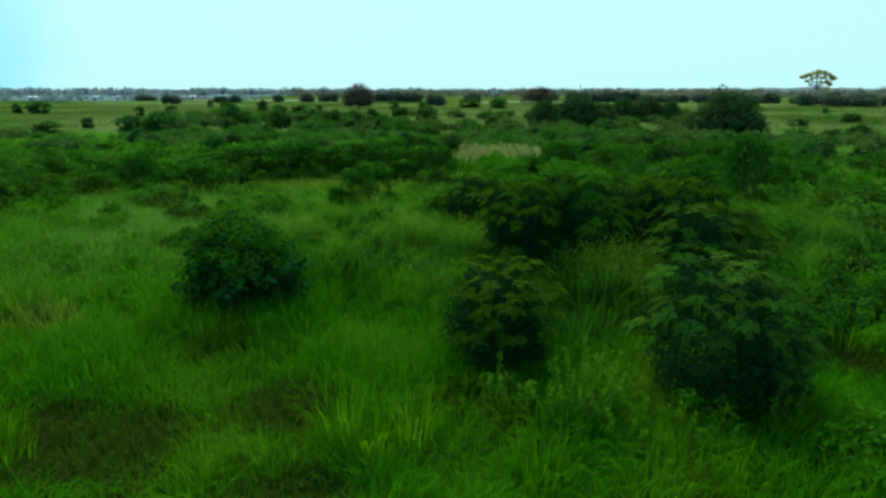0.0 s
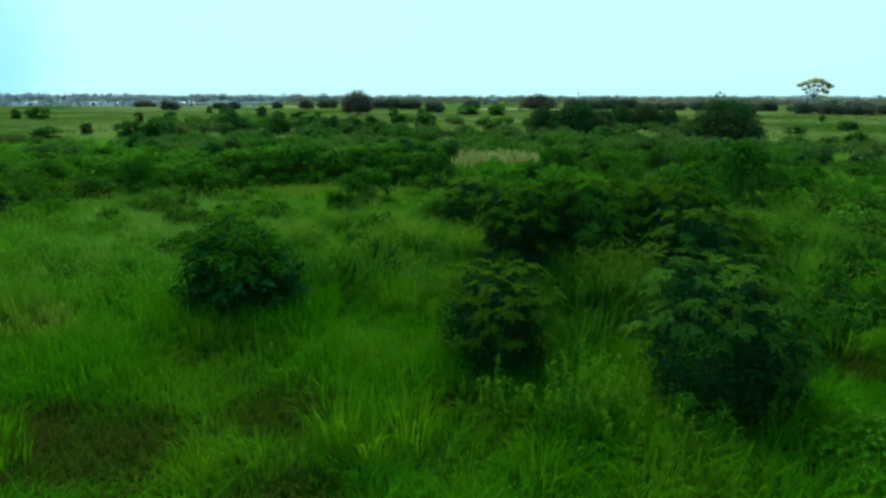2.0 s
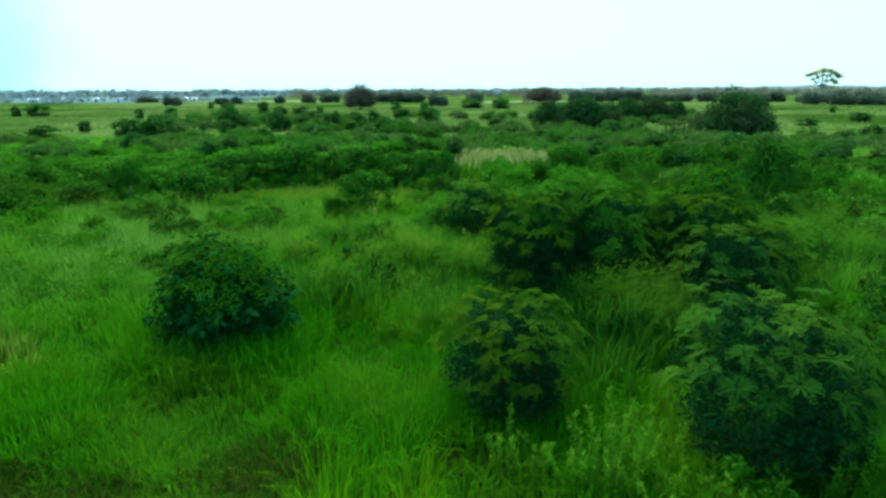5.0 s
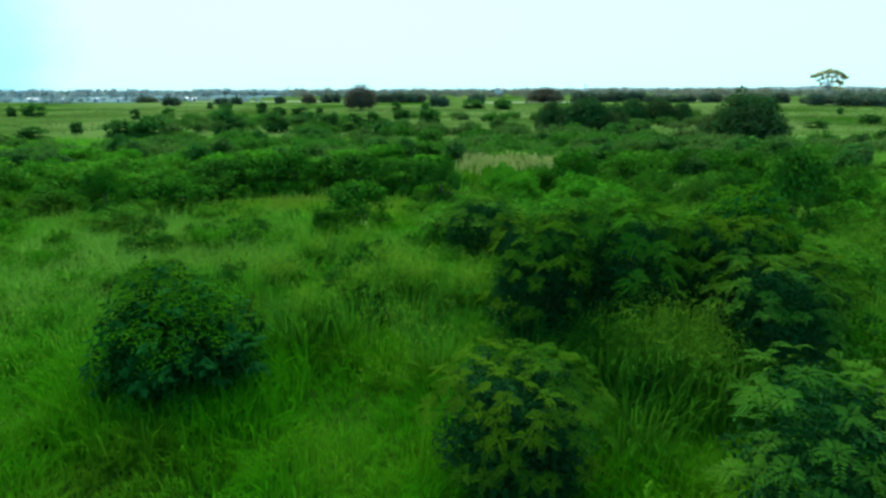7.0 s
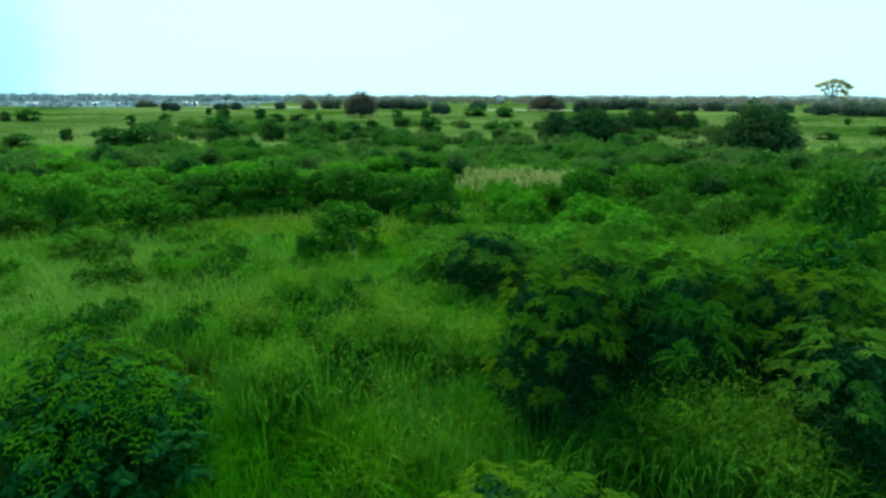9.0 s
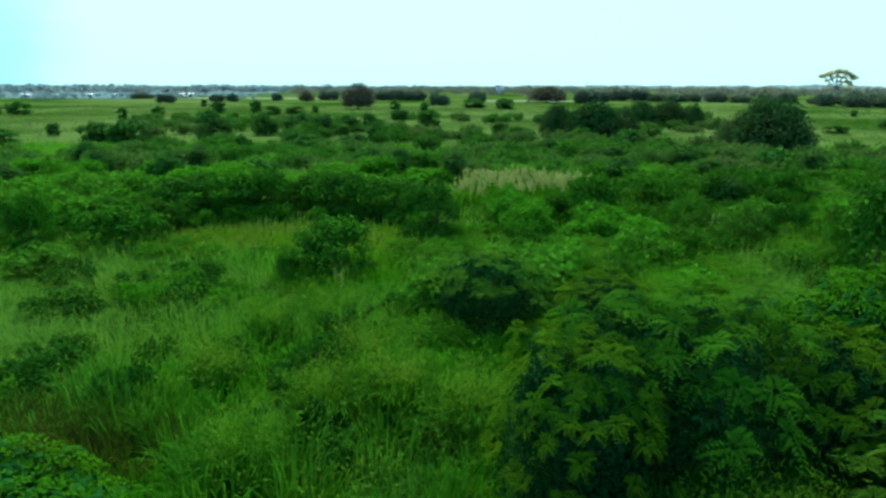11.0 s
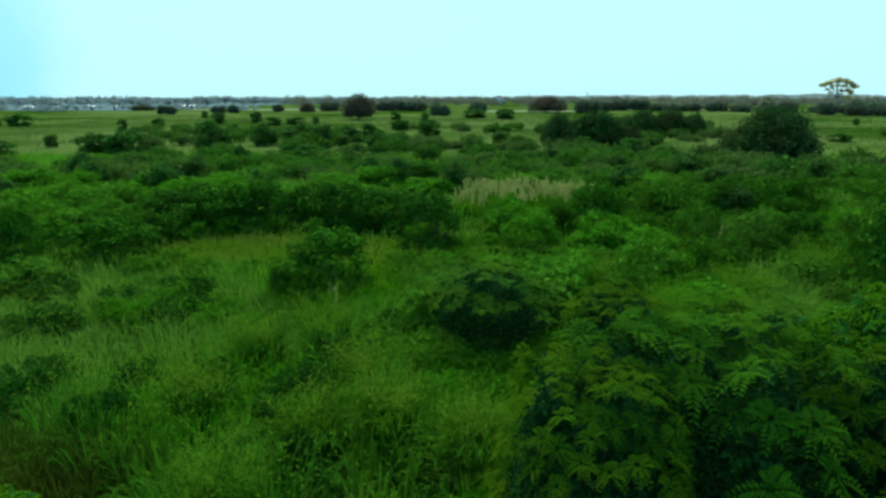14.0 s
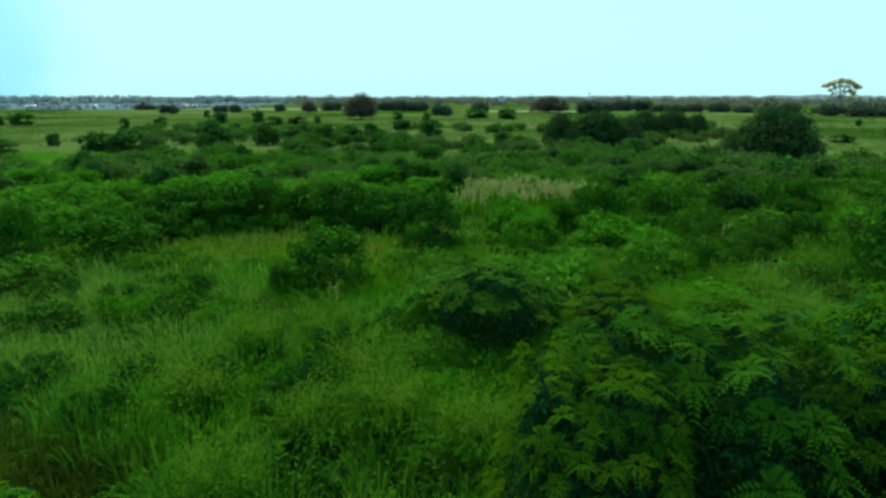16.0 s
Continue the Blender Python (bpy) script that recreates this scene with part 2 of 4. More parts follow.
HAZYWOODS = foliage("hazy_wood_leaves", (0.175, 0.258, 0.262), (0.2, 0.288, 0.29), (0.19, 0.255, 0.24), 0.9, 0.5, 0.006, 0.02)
SEEDHEAD = foliage("fine_seed_heads", (0.06, 0.19, 0.007), (0.098, 0.245, 0.0126), (0.11, 0.23, 0.0154), 0.9, 0.45, 0.3, 0.0)
PLUME = foliage("dry_plumes", (0.22, 0.29, 0.07), (0.36, 0.38, 0.13), (0.24, 0.31, 0.09), 0.9, 0.45, 0.6, 0.0)
BARK = solid("bark", (0.030, 0.026, 0.014), (0.060, 0.050, 0.028), 3.0, 0.9, 0.6)
PALE_BARK = solid("pale_bark", (0.16, 0.14, 0.10), (0.28, 0.25, 0.19), 2.0, 0.9, 0.5)
ROOF = solid("pale_roof_sheet", (0.36, 0.42, 0.44), (0.46, 0.52, 0.54), 0.6, 0.45, 0.1, 0.2)
WALL = solid("lime_wash", (0.55, 0.56, 0.54), (0.70, 0.70, 0.66), 0.5, 0.85, 0.2)
TILE = solid("clay_roof", (0.24, 0.09, 0.05), (0.34, 0.15, 0.09), 0.8, 0.8, 0.3)
TIMBER = solid("weathered_timber", (0.10, 0.08, 0.06), (0.18, 0.15, 0.12), 2.0, 0.85, 0.4)
STEEL = solid("galvanised_steel", (0.30, 0.32, 0.34), (0.42, 0.44, 0.46), 3.0, 0.5, 0.1, 0.6)

# ---------------------------------------------------------------- mesh helpers
RNG = np.random.default_rng(11)


def gz(x, y):
    """Height of the ground: low swells that fade out with distance."""
    d = np.sqrt(np.asarray(x) ** 2 + np.asarray(y) ** 2)
    swell = 0.10 * np.sin(0.31 * x + 0.7) * np.cos(0.27 * y) + 0.08 * np.sin(0.11 * x - 0.19 * y)
    return swell / (1 + (d / 90) ** 3)


def mesh_of(name, verts, quads=None, tris=None, mats=(), smooth=False):
    me = bpy.data.meshes.new(name)
    verts = np.asarray(verts, dtype=np.float32)
    sets = [np.asarray(f, dtype=np.int32) for f in (quads, tris) if f is not None and len(f)]
    loops = np.concatenate([f.ravel() for f in sets])
    sizes = np.concatenate([np.full(len(f), f.shape[1], dtype=np.int32) for f in sets])
    starts = np.concatenate([[0], np.cumsum(sizes)[:-1]]).astype(np.int32)
    me.vertices.add(len(verts))
    me.vertices.foreach_set("co", verts.ravel())
    me.loops.add(len(loops))
    me.loops.foreach_set("vertex_index", loops)
    me.polygons.add(len(sizes))
    me.polygons.foreach_set("loop_start", starts)
    me.polygons.foreach_set("loop_total", sizes)
    me.polygons.foreach_set("use_smooth", np.full(len(sizes), smooth))
    me.update(calc_edges=True)
    me.validate()
    for m in mats:
        me.materials.append(m)
    return me


def part(name, me, parent, label=""):
    ob = new(name, me)
    ob.parent = parent
    return tagged(ob, label)


def unit(v):
    return v / np.maximum(np.linalg.norm(v, axis=-1, keepdims=True), 1e-9)


def ball(rng, n):
    return unit(rng.normal(size=(n, 3)))


def tubes(paths, sides=6):
    """Tapered round stems: each path is a list of (point, radius)."""
    vs, qs = [], []
    for path in paths:
        base = len(vs)
        for i, (p, r) in enumerate(path):
            q = np.asarray(path[min(i + 1, len(path) - 1)][0], float) - np.asarray(path[max(i - 1, 0)][0], float)
            q = q / max(np.linalg.norm(q), 1e-6)
            u = np.cross(q, (0.0, 1.0, 0.0) if abs(q[1]) < 0.9 else (1.0, 0.0, 0.0))
            u = u / np.linalg.norm(u)
            w = np.cross(q, u)
            for k in range(sides):
                a = 2 * math.pi * k / sides
                vs.append(np.asarray(p, float) + r * (math.cos(a) * u + math.sin(a) * w))
        for i in range(len(path) - 1):
            for k in range(sides):
                a, b = base + i * sides + k, base + i * sides + (k + 1) % sides
                qs.append((a, b, b + sides, a + sides))
    return np.array(vs), np.array(qs)


def leaf_quads(pos, axis, side, length, width, curl=0.15):
    """Pointed leaves: one kinked quad each."""
    n = len(pos)
    up = np.cross(axis, side)
    L, W = np.asarray(length).reshape(-1, 1) * np.ones((n, 1)), np.asarray(width).reshape(-1, 1) * np.ones((n, 1))
    mid = pos + axis * L * 0.45
    v = np.stack([pos, mid + side * W * 0.5 + up * L * curl, pos + axis * L, mid - side * W * 0.5 + up * L * curl], 1)
    return v.reshape(-1, 3), np.arange(n * 4).reshape(-1, 4)


def in_lobes(rng, n, lobes, shell=(0.78, 1.06), low=-0.35):
    """Points and outward ways on the skins of round lobes (x, y, z, r), few on their undersides."""
    lobes = np.asarray(lobes, float)
    pick = rng.choice(len(lobes), n, p=lobes[:, 3] ** 2 / (lobes[:, 3] ** 2).sum())
    way = ball(rng, n)
    under = way[:, 2] < low
    way[under, 2] *= -1
    rad = lobes[pick, 3] * rng.uniform(*shell, n)
    return lobes[pick, :3] + way * rad[:, None], way


def leafy(rng, n, lobes, size, width_ratio=0.5, droop=0.25, inner=0.3, low=0.0):
    k = int(n * inner)
    p1, w1 = in_lobes(rng, n - k, lobes, low=low)
    p2, w2 = in_lobes(rng, k, lobes, (0.3, 0.75), -1)
    pos, way = np.concatenate([p1, p2]), np.concatenate([w1, w2])
    tilt = np.stack([np.zeros(n), np.zeros(n), np.clip(way[:, 2] * 1.1 - 0.45, -0.4, 0.5)], 1)   # flat on top, hanging on the flanks
    face = unit(way + tilt + ball(rng, n) * 0.36)
    lie = ball(rng, n) + way * 0.4 + np.array([0, 0, -droop])
    axis = unit(lie - face * (lie * face).sum(1, keepdims=True))
    side = np.cross(face, axis)
    s = size * rng.uniform(0.65, 1.25, n)
    s[n - k:] *= 1.5
    return leaf_quads(pos, axis, side, s, s * width_ratio)


def dome(rng, count, width, height, foot=0.28, r=(0.11, 0.19), uneven=0.22, overhang=0.95, sprouts=0.3, fall=(0.28, 4.0)):
    """Round lobes that together make one uneven bush crown, which overhangs its foot."""
    out = []
    stretch, twist = rng.uniform(0.85, 1.15), rng.uniform(0, 2 * math.pi)
    for i in range(count):
        a = 2 * math.pi * (i * 0.381966 + rng.uniform(-0.1, 0.1))
        q = math.sqrt((i + 0.5) / count)
        rr = rng.uniform(*r) * width
        d = q * (width * 0.5 - rr * 0.8) * (1 + 0.12 * math.sin(2 * a + twist))
        top = height * (1 - fall[0] * q ** fall[1]) * rng.uniform(1 - uneven, 1.0)
        out.append((d * math.cos(a) * stretch, d * math.sin(a) / stretch, max(top - rr, rr * 0.7), rr))
        if q > 0.4:
            out.append((d * overhang * math.cos(a + 0.3) * stretch, d * overhang * math.sin(a + 0.3) / stretch, height * foot * rng.uniform(0.6, 1.2), rr * (0.5 + 0.5 * overhang)))
        if rng.uniform() < sprouts:
            out.append((d * 0.9 * math.cos(a) * stretch, d * 0.9 * math.sin(a) / stretch, top - rr * 0.1, rr * 0.4))
    grow = width * 0.5 / max(math.hypot(x, y) + r for x, y, z, r in out)
    lift = height / max(z + r for x, y, z, r in out)
    return [(x * grow, y * grow, z * lift, r * (grow + lift) / 2) for x, y, z, r in out]


def mass(rng, width, height, levels=((0.14, 0.86), (0.36, 1.0), (0.58, 0.98), (0.78, 0.80)), r=(0.17, 0.25), ragged=0.18):
    """Round lobes ring above ring: a full crown that stands broad on the ground under an uneven rounded top."""
    out = []
    skew, lean = rng.uniform(0, 6.3), rng.uniform(-0.06, 0.06, 2) * width
    for z, reach in levels:
        count = max(3, int(2 * math.pi * reach * 0.5 / 0.26))
        for i in range(count):
            a = 2 * math.pi * (i + rng.uniform(-0.3, 0.3)) / count + z * 9
            rr = width * rng.uniform(*r) * (0.85 if z > 0.7 else 1.0)
            d = (width * 0.5 * reach - rr) * rng.uniform(1 - ragged, 1 + ragged * 0.5) * (1 + 0.10 * math.sin(2 * a + skew))
            out.append((d * math.cos(a) + lean[0] * z, d * math.sin(a) + lean[1] * z, max(height * z * rng.uniform(0.88, 1.1), rr * 0.55), rr))
    for _ in range(4):
        rr = width * rng.uniform(0.13, 0.2)
        a, d = rng.uniform(0, 6.3), width * rng.uniform(0.03, 0.2)
        out.append((d * math.cos(a), d * math.sin(a), height * rng.uniform(0.9, 1.0) - rr, rr))
    lift = height / max(z + q for x, y, z, q in out)
    return [(x, y, z * lift, q) for x, y, z, q in out]


def stems_to(rng, lobes, count, thick):
    picks = [lobes[i] for i in rng.permutation(len(lobes))[:count]]
    paths = []
    for x, y, z, r in picks:
        bx, by = x * 0.15 + rng.uniform(-0.08, 0.08), y * 0.15 + rng.uniform(-0.08, 0.08)
        mx, my = x * 0.5 + rng.uniform(-0.1, 0.1), y * 0.5 + rng.uniform(-0.1, 0.1)
        paths.append([((bx, by, -0.12), thick), ((mx, my, z * 0.5), thick * 0.7), ((x, y, z), thick * 0.25)])
    return paths


def bush_model(name, seed, width, height, leaves, size, mat, lobes=13, ratio=0.5, inner=0.3, bark=BARK, stems=6, **shape):
    """A bush at the origin: an Empty with stems and crown. Moved into place by the caller."""
    rng = np.random.default_rng(seed)
    lb = dome(rng, lobes, width, height, **shape)
    root = new(name)
    for path in stems_to(rng, lb, stems, 0.03 * width ** 0.5):
        part("stem", mesh_of("stem", *tubes([path], 5), None, [bark], True), root, "thin brown woody stem")
    v, q = leafy(rng, leaves, lb, size, ratio, inner=inner)
    v[:, 2] = np.maximum(v[:, 2], 0.02)
    part("crown", mesh_of("crown", v, q, None, [mat]), root)
    return root


def skin(rng, lobes, n, gap, low=-0.15, out=(1.0, 1.08)):
    """Places on the outer skin of a crown, apart from one another, with the way each one faces."""
    at, way = in_lobes(rng, n, lobes, out, low)
    lb = np.asarray(lobes, float)
    inside = (np.linalg.norm(at[:, None] - lb[None, :, :3], axis=2) < lb[None, :, 3] * 0.93).any(1)
    fit = ~inside & (way[:, 2] >= low)
    at, way = at[fit], way[fit]
    kept = []
    for i in range(len(at)):
        if all(((at[i] - at[j]) ** 2).sum() > gap * gap for j in kept):
            kept.append(i)
    return at[kept], way[kept]


def whorls(rng, tip, lead, count, length, pairs, fall=0.45):
    """Compound leaves that ring each shoot tip: pairs of narrow leaflets along an arching midrib."""
    n = len(tip)
    u = unit(np.cross(lead, ball(rng, n)))
    w = np.cross(lead, u)
    vs = []
    for j in range(count):
        b = 2 * math.pi * j / count + rng.uniform(-0.35, 0.35, n)
        axis = unit(u * np.cos(b)[:, None] + w * np.sin(b)[:, None] + lead * rng.uniform(0.1, 0.75, n)[:, None])
        side = unit(np.cross(lead, axis))
        size = length * rng.uniform(0.75, 1.2, n)
        for k in range(pairs):
            f = (k + 0.9) / pairs
            at = tip + axis * (f * size)[:, None] + np.array([0, 0, -1.0]) * (fall * f ** 2 * size)[:, None]
            for sgn in (-1, 1):
                la = unit(side * sgn * 0.85 + axis * 0.6 + np.array([0, 0, -0.2]))
                ll = size * (0.36 - 0.26 * abs(f - 0.45)) * rng.uniform(0.85, 1.15, n)
                v, _ = leaf_quads(at, la, unit(np.cross(lead, la)), ll, ll * 0.36, 0.03)
                vs.append(v)
    v = np.concatenate(vs)
    return v, np.arange(len(v)).reshape(-1, 4)


def frond_model(name, seed, width, height, mat, leaf, gap, bare, leaves):
    """A shrub, dense to the ground, whose shoots end in whorls of feathery compound leaves."""
    rng = np.random.default_rng(seed)
    lb = mass(rng, width, height)
    root = new(name)
    for path in stems_to(rng, lb, 7, 0.035):
        part("stem", mesh_of("stem", *tubes([path], 5), None, [BARK], True), root, "thin brown woody stem")
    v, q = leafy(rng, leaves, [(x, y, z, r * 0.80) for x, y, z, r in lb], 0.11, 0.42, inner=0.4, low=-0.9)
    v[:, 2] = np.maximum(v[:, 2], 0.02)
    # the body takes the dark tone, so its shade is painted in
    part("crown", mesh_of("crown", v, q, None, [SHADE_LEAF]), root, "dark blue-green inner leaves with shade in their colour")
    tip, way = skin(rng, lb, 3000, gap, 0.1, (1.0, 1.15))
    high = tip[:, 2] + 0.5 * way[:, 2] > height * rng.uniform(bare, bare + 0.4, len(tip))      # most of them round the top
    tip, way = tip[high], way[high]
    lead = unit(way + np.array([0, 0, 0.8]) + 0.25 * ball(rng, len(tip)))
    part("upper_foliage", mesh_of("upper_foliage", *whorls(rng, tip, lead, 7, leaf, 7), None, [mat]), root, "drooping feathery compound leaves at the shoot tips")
    return root


def broad_model(name, seed, width, height, mat, young):
    """A broad low shrub of large leaves, with pale new leaves on its upper shoots whose colour carries the light of the
    top.
    """
    rng = np.random.default_rng(seed)
    lb = mass(rng, width, height, ((0.12, 1.0), (0.36, 1.0), (0.60, 0.88), (0.80, 0.64)), (0.13, 0.21), 0.32)
    root = new(name)
    for path in stems_to(rng, lb, 7, 0.05):
        part("stem", mesh_of("stem", *tubes([path], 5), None, [BARK], True), root, "thin brown woody stem")
    v, q = leafy(rng, 9500, lb, 0.14, 0.5, inner=0.4, low=-0.9)
    v[:, 2] = np.maximum(v[:, 2], 0.02)
    part("crown", mesh_of("crown", v, q, None, [mat]), root)
    tip, way = skin(rng, lb, 1500, 0.42, -0.2)
    n = len(tip)
    vs = []
    for j in range(8):
        axis = unit(ball(rng, n) + way * 0.6 + np.array([0, 0, -0.7]))
        face = unit(way + np.array([0, 0, 0.5]) + 0.3 * ball(rng, n))
        axis = unit(axis - face * (axis * face).sum(1, keepdims=True) * 0.8)
        size = 0.24 * rng.uniform(0.7, 1.3, n)
        v, _ = leaf_quads(tip + 0.12 * ball(rng, n), axis, unit(np.cross(face, axis)), size, size * 0.52, -0.1)
        vs.append(v)
    v = np.concatenate(vs)
    v[:, 2] = np.maximum(v[:, 2], 0.02)
    tagged(part("outer_foliage", mesh_of("outer_foliage", v, np.arange(len(v)).reshape(-1, 4), None, [mat]), root, "large drooping leaves in rosettes"), kind="stuff")
    tip, way = skin(rng, lb, 3200, 0.27, 0.1, (0.98, 1.1))
    high = tip[:, 2] > height * rng.uniform(0.45, 0.75, len(tip))
    tip, way = tip[high], way[high]
    lead = unit(way + np.array([0, 0, 0.7]) + 0.3 * ball(rng, len(tip)))
    tagged(part("young_growth", mesh_of("young_growth", *whorls(rng, tip, lead, 6, 0.36, 4, 0.7), None, [young]), root, "lighter new compound leaves at the shoot tips, lit top in their colour"), kind="stuff")
    return root


def tree_model(name, seed, width, height, trunk, leaves, size, mat, lobes=16, bark=BARK, low=0.3):
    """A spreading tree with a short trunk, limbs and a crown of many leaf clumps."""
    rng = np.random.default_rng(seed)
    lb = []
    for i in range(lobes):
        a = 2 * math.pi * i * 0.381966 + rng.uniform(-0.2, 0.2)
        q = math.sqrt((i + 0.3) / lobes)
        rr = width * rng.uniform(0.12, 0.19)
        d = q * (width * 0.5 - rr * 0.8)
        z = height - rr - (height - trunk) * 0.55 * q ** 2 * rng.uniform(0.7, 1.2)
        lb.append((d * math.cos(a), d * math.sin(a), z, rr))
        lb.append((d * 0.95 * math.cos(a + 0.5), d * 0.95 * math.sin(a + 0.5), max(trunk + rr * 0.6, z - (height - trunk) * rng.uniform(0.25, low + 0.25)), rr))
    root = new(name)
    top = trunk * 1.15
    part("trunk", mesh_of("trunk", *tubes([[((0, 0, -0.3), 0.045 * height), ((0.05, 0, trunk * 0.5), 0.034 * height), ((0, 0.05, top), 0.028 * height)]], 8), None, [bark], True), root)
    for x, y, z, r in lb[::4]:
        path = [((0, 0, top * 0.9), 0.02 * height), ((x * 0.5, y * 0.5, (top + z) * 0.5), 0.013 * height), ((x, y, z), 0.005 * height)]
        part("limb", mesh_of("limb", *tubes([path], 5), None, [bark], True), root)
    v, q = leafy(rng, leaves, lb, size, 0.6, inner=0.35, low=-0.6)
    part("crown", mesh_of("crown", v, q, None, [mat]), root)
    return root


def stand(model, x, y, width, height, base, turn, label="", group="", category=""):
    """Puts a copy of a model on the ground at its width and height; base is the model's own (width, height)."""
    ob = copy_thing(model, pose(x, y, float(gz(x, y)), 0, 0, turn))
    ob.scale = (width / base[0], width / base[0], height / base[1])
    return tagged(ob, label, category, group)


def blades(rng, xy, height, width, lean, mat, segments=2, lift=None):
    """Arching grass blades rooted at xy, as one mesh."""
    n = len(xy)
    a = rng.uniform(0, 2 * math.pi, n)
    if lift is not None:
        a = lift
    out = np.stack([np.cos(a), np.sin(a), np.zeros(n)], 1)
    side = np.stack([-np.sin(a + rng.uniform(-0.8, 0.8, n)), np.cos(a), np.zeros(n)], 1)
    side = unit(side)
    root = np.stack([xy[:, 0], xy[:, 1], gz(xy[:, 0], xy[:, 1]) - 0.03], 1)
    rows = []
    for k in range(segments):
        f = k / segments
        p = root + out * (lean * height * f ** 1.8)[:, None] + np.array([0, 0, 1.0]) * (height * (f - 0.18 * f * f))[:, None]
        w = (width * (1 - 0.45 * f) * 0.5)[:, None]
        rows += [p - side * w, p + side * w]
    tip = root + out * (lean * height)[:, None] + np.array([0, 0, 1.0]) * (height * (0.82 - 0.25 * lean))[:, None]
    v = np.stack([*rows, tip], 1).reshape(-1, 3)
    m = 2 * segments + 1
    b = np.arange(n)[:, None] * m
    quads = np.concatenate([b + np.array([2 * k, 2 * k + 1, 2 * k + 3, 2 * k + 2]) for k in range(segments - 1)]) if segments > 1 else None
    tris = b + np.array([2 * segments - 2, 2 * segments - 1, 2 * segments])
    return mesh_of("blades", v, quads, tris, [mat])


def clumped(rng, centres, per, spread):
    c = np.repeat(centres, per, axis=0)
    a = rng.uniform(0, 2 * math.pi, len(c))
    r = np.sqrt(rng.uniform(0, 1, len(c))) * spread
    return c + np.stack([np.cos(a) * r, np.sin(a) * r], 1), a


def wedge(rng, n, y0, y1, slope=0.86, extra=4.0):
    """Random places in the widening ground ahead, even by area."""
    y = np.sqrt(rng.uniform(0, 1, n) * (y1 ** 2 - y0 ** 2) + y0 ** 2)
    return np.stack([rng.uniform(-1, 1, n) * (slope * y + extra), y], 1)


def wave(x, y, s, k):
    """A soft uneven field between 0 and 1 for the growth of the stand."""
    v = (np.sin(x * s + k) * np.cos(y * s * 0.83 + 2.1 * k) + np.sin((x * 0.6 + y * 0.8) * s * 1.7 + 0.5 * k)
         + 0.7 * np.sin((x - 0.7 * y) * s * 3.1 + k * 1.3))
    return np.clip(0.5 + v * 0.22, 0, 1)


# ---------------------------------------------------------------- ground and distance
def make_ground():
    n = 130
    t = np.linspace(-1, 1, n)
    xs = np.sign(t) * (np.abs(t) * 60 + np.abs(t) ** 5 * 4400)
    u = np.linspace(0, 1, n)
    ys = np.concatenate([[-4400, -1500, -500, -150, -60], -30 + u * 110 + u ** 5 * 4300])
    X, Y = np.meshgrid(xs, ys)
    v = np.stack([X, Y, gz(X, Y)], -1).reshape(-1, 3)
    i = np.arange(len(ys) - 1)[:, None] * n + np.arange(n - 1)[None]
    q = np.stack([i, i + 1, i + n + 1, i + n], -1).reshape(-1, 4)
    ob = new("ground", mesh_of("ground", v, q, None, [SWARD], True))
    tagged(ob, "flat green plain of grass with olive and pale fields", "ground", kind="structure")


make_ground()


def make_backdrop():
    """A low wooded ridge all round, kilometres off."""
    n = 2600
    a = np.linspace(0, 2 * math.pi, n, endpoint=False)
    r = 3400.0
    right = np.clip((math.pi / 2 + 0.15 - a) / 0.5, 0, 1) * (np.sin(a) > 0) + 0.5 * (np.sin(a) <= 0)
    bump = 7 * np.abs(np.sin(a * 23.0)) * np.abs(np.sin(a * 7 + 1)) + 5 * np.abs(np.sin(a * 61 + 2)) + RNG.uniform(0, 6, n)
    h = 3 + 6 * right + bump * (0.25 + 0.75 * right)
    lo = np.stack([np.cos(a) * r, np.sin(a) * r, np.full(n, -2.0)], 1)
    hi = np.stack([np.cos(a) * r * 1.02, np.sin(a) * r * 1.02, h], 1)
    k = np.arange(n)
    q = np.stack([k, (k + 1) % n, (k + 1) % n + n, k + n], 1)
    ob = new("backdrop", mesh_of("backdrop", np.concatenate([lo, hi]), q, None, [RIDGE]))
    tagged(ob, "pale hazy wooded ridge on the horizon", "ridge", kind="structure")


make_backdrop()

# ---------------------------------------------------------------- models, built once and then copied
ROUND = [(broad_model("shrub", 20 + i, 4.0, 3.0, BROAD, LIT_SHOOT), (4.0, 3.0)) for i in range(2)]
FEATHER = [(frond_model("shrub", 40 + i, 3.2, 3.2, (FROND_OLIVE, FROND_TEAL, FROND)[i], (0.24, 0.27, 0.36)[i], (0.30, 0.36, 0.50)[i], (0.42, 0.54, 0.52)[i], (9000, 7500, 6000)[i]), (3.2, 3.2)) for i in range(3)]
DEEPBUSH = [(bush_model("bush", 65 + i, 3.4, 2.6, 2600, 0.19, DEEP, 18, 0.55, stems=3, foot=0.2, uneven=0.14), (3.4, 2.6)) for i in range(3)]
BUSH = [(bush_model("bush", 60 + i, 3.4, 2.6, 1550, 0.245, SCRUB, 18, 0.5, stems=3, uneven=0.42, sprouts=0.7, r=(0.09, 0.19)), (3.4, 2.6)) for i in range(6)]
DULLBUSH = [(bush_model("bush", 50 + i, 3.4, 2.6, 1550, 0.235, MUTED, 18, 0.45, stems=3, uneven=0.45, sprouts=0.8, r=(0.09, 0.18)), (3.4, 2.6)) for i in range(3)]
CLUMP = [(bush_model("weed_clump", 70 + i, 3.0, 1.4, 1500, 0.2, WEED_DARK, 12, 0.4, stems=3, r=(0.08, 0.15), uneven=0.5, sprouts=0.6), (3.0, 1.4)) for i in range(3)]
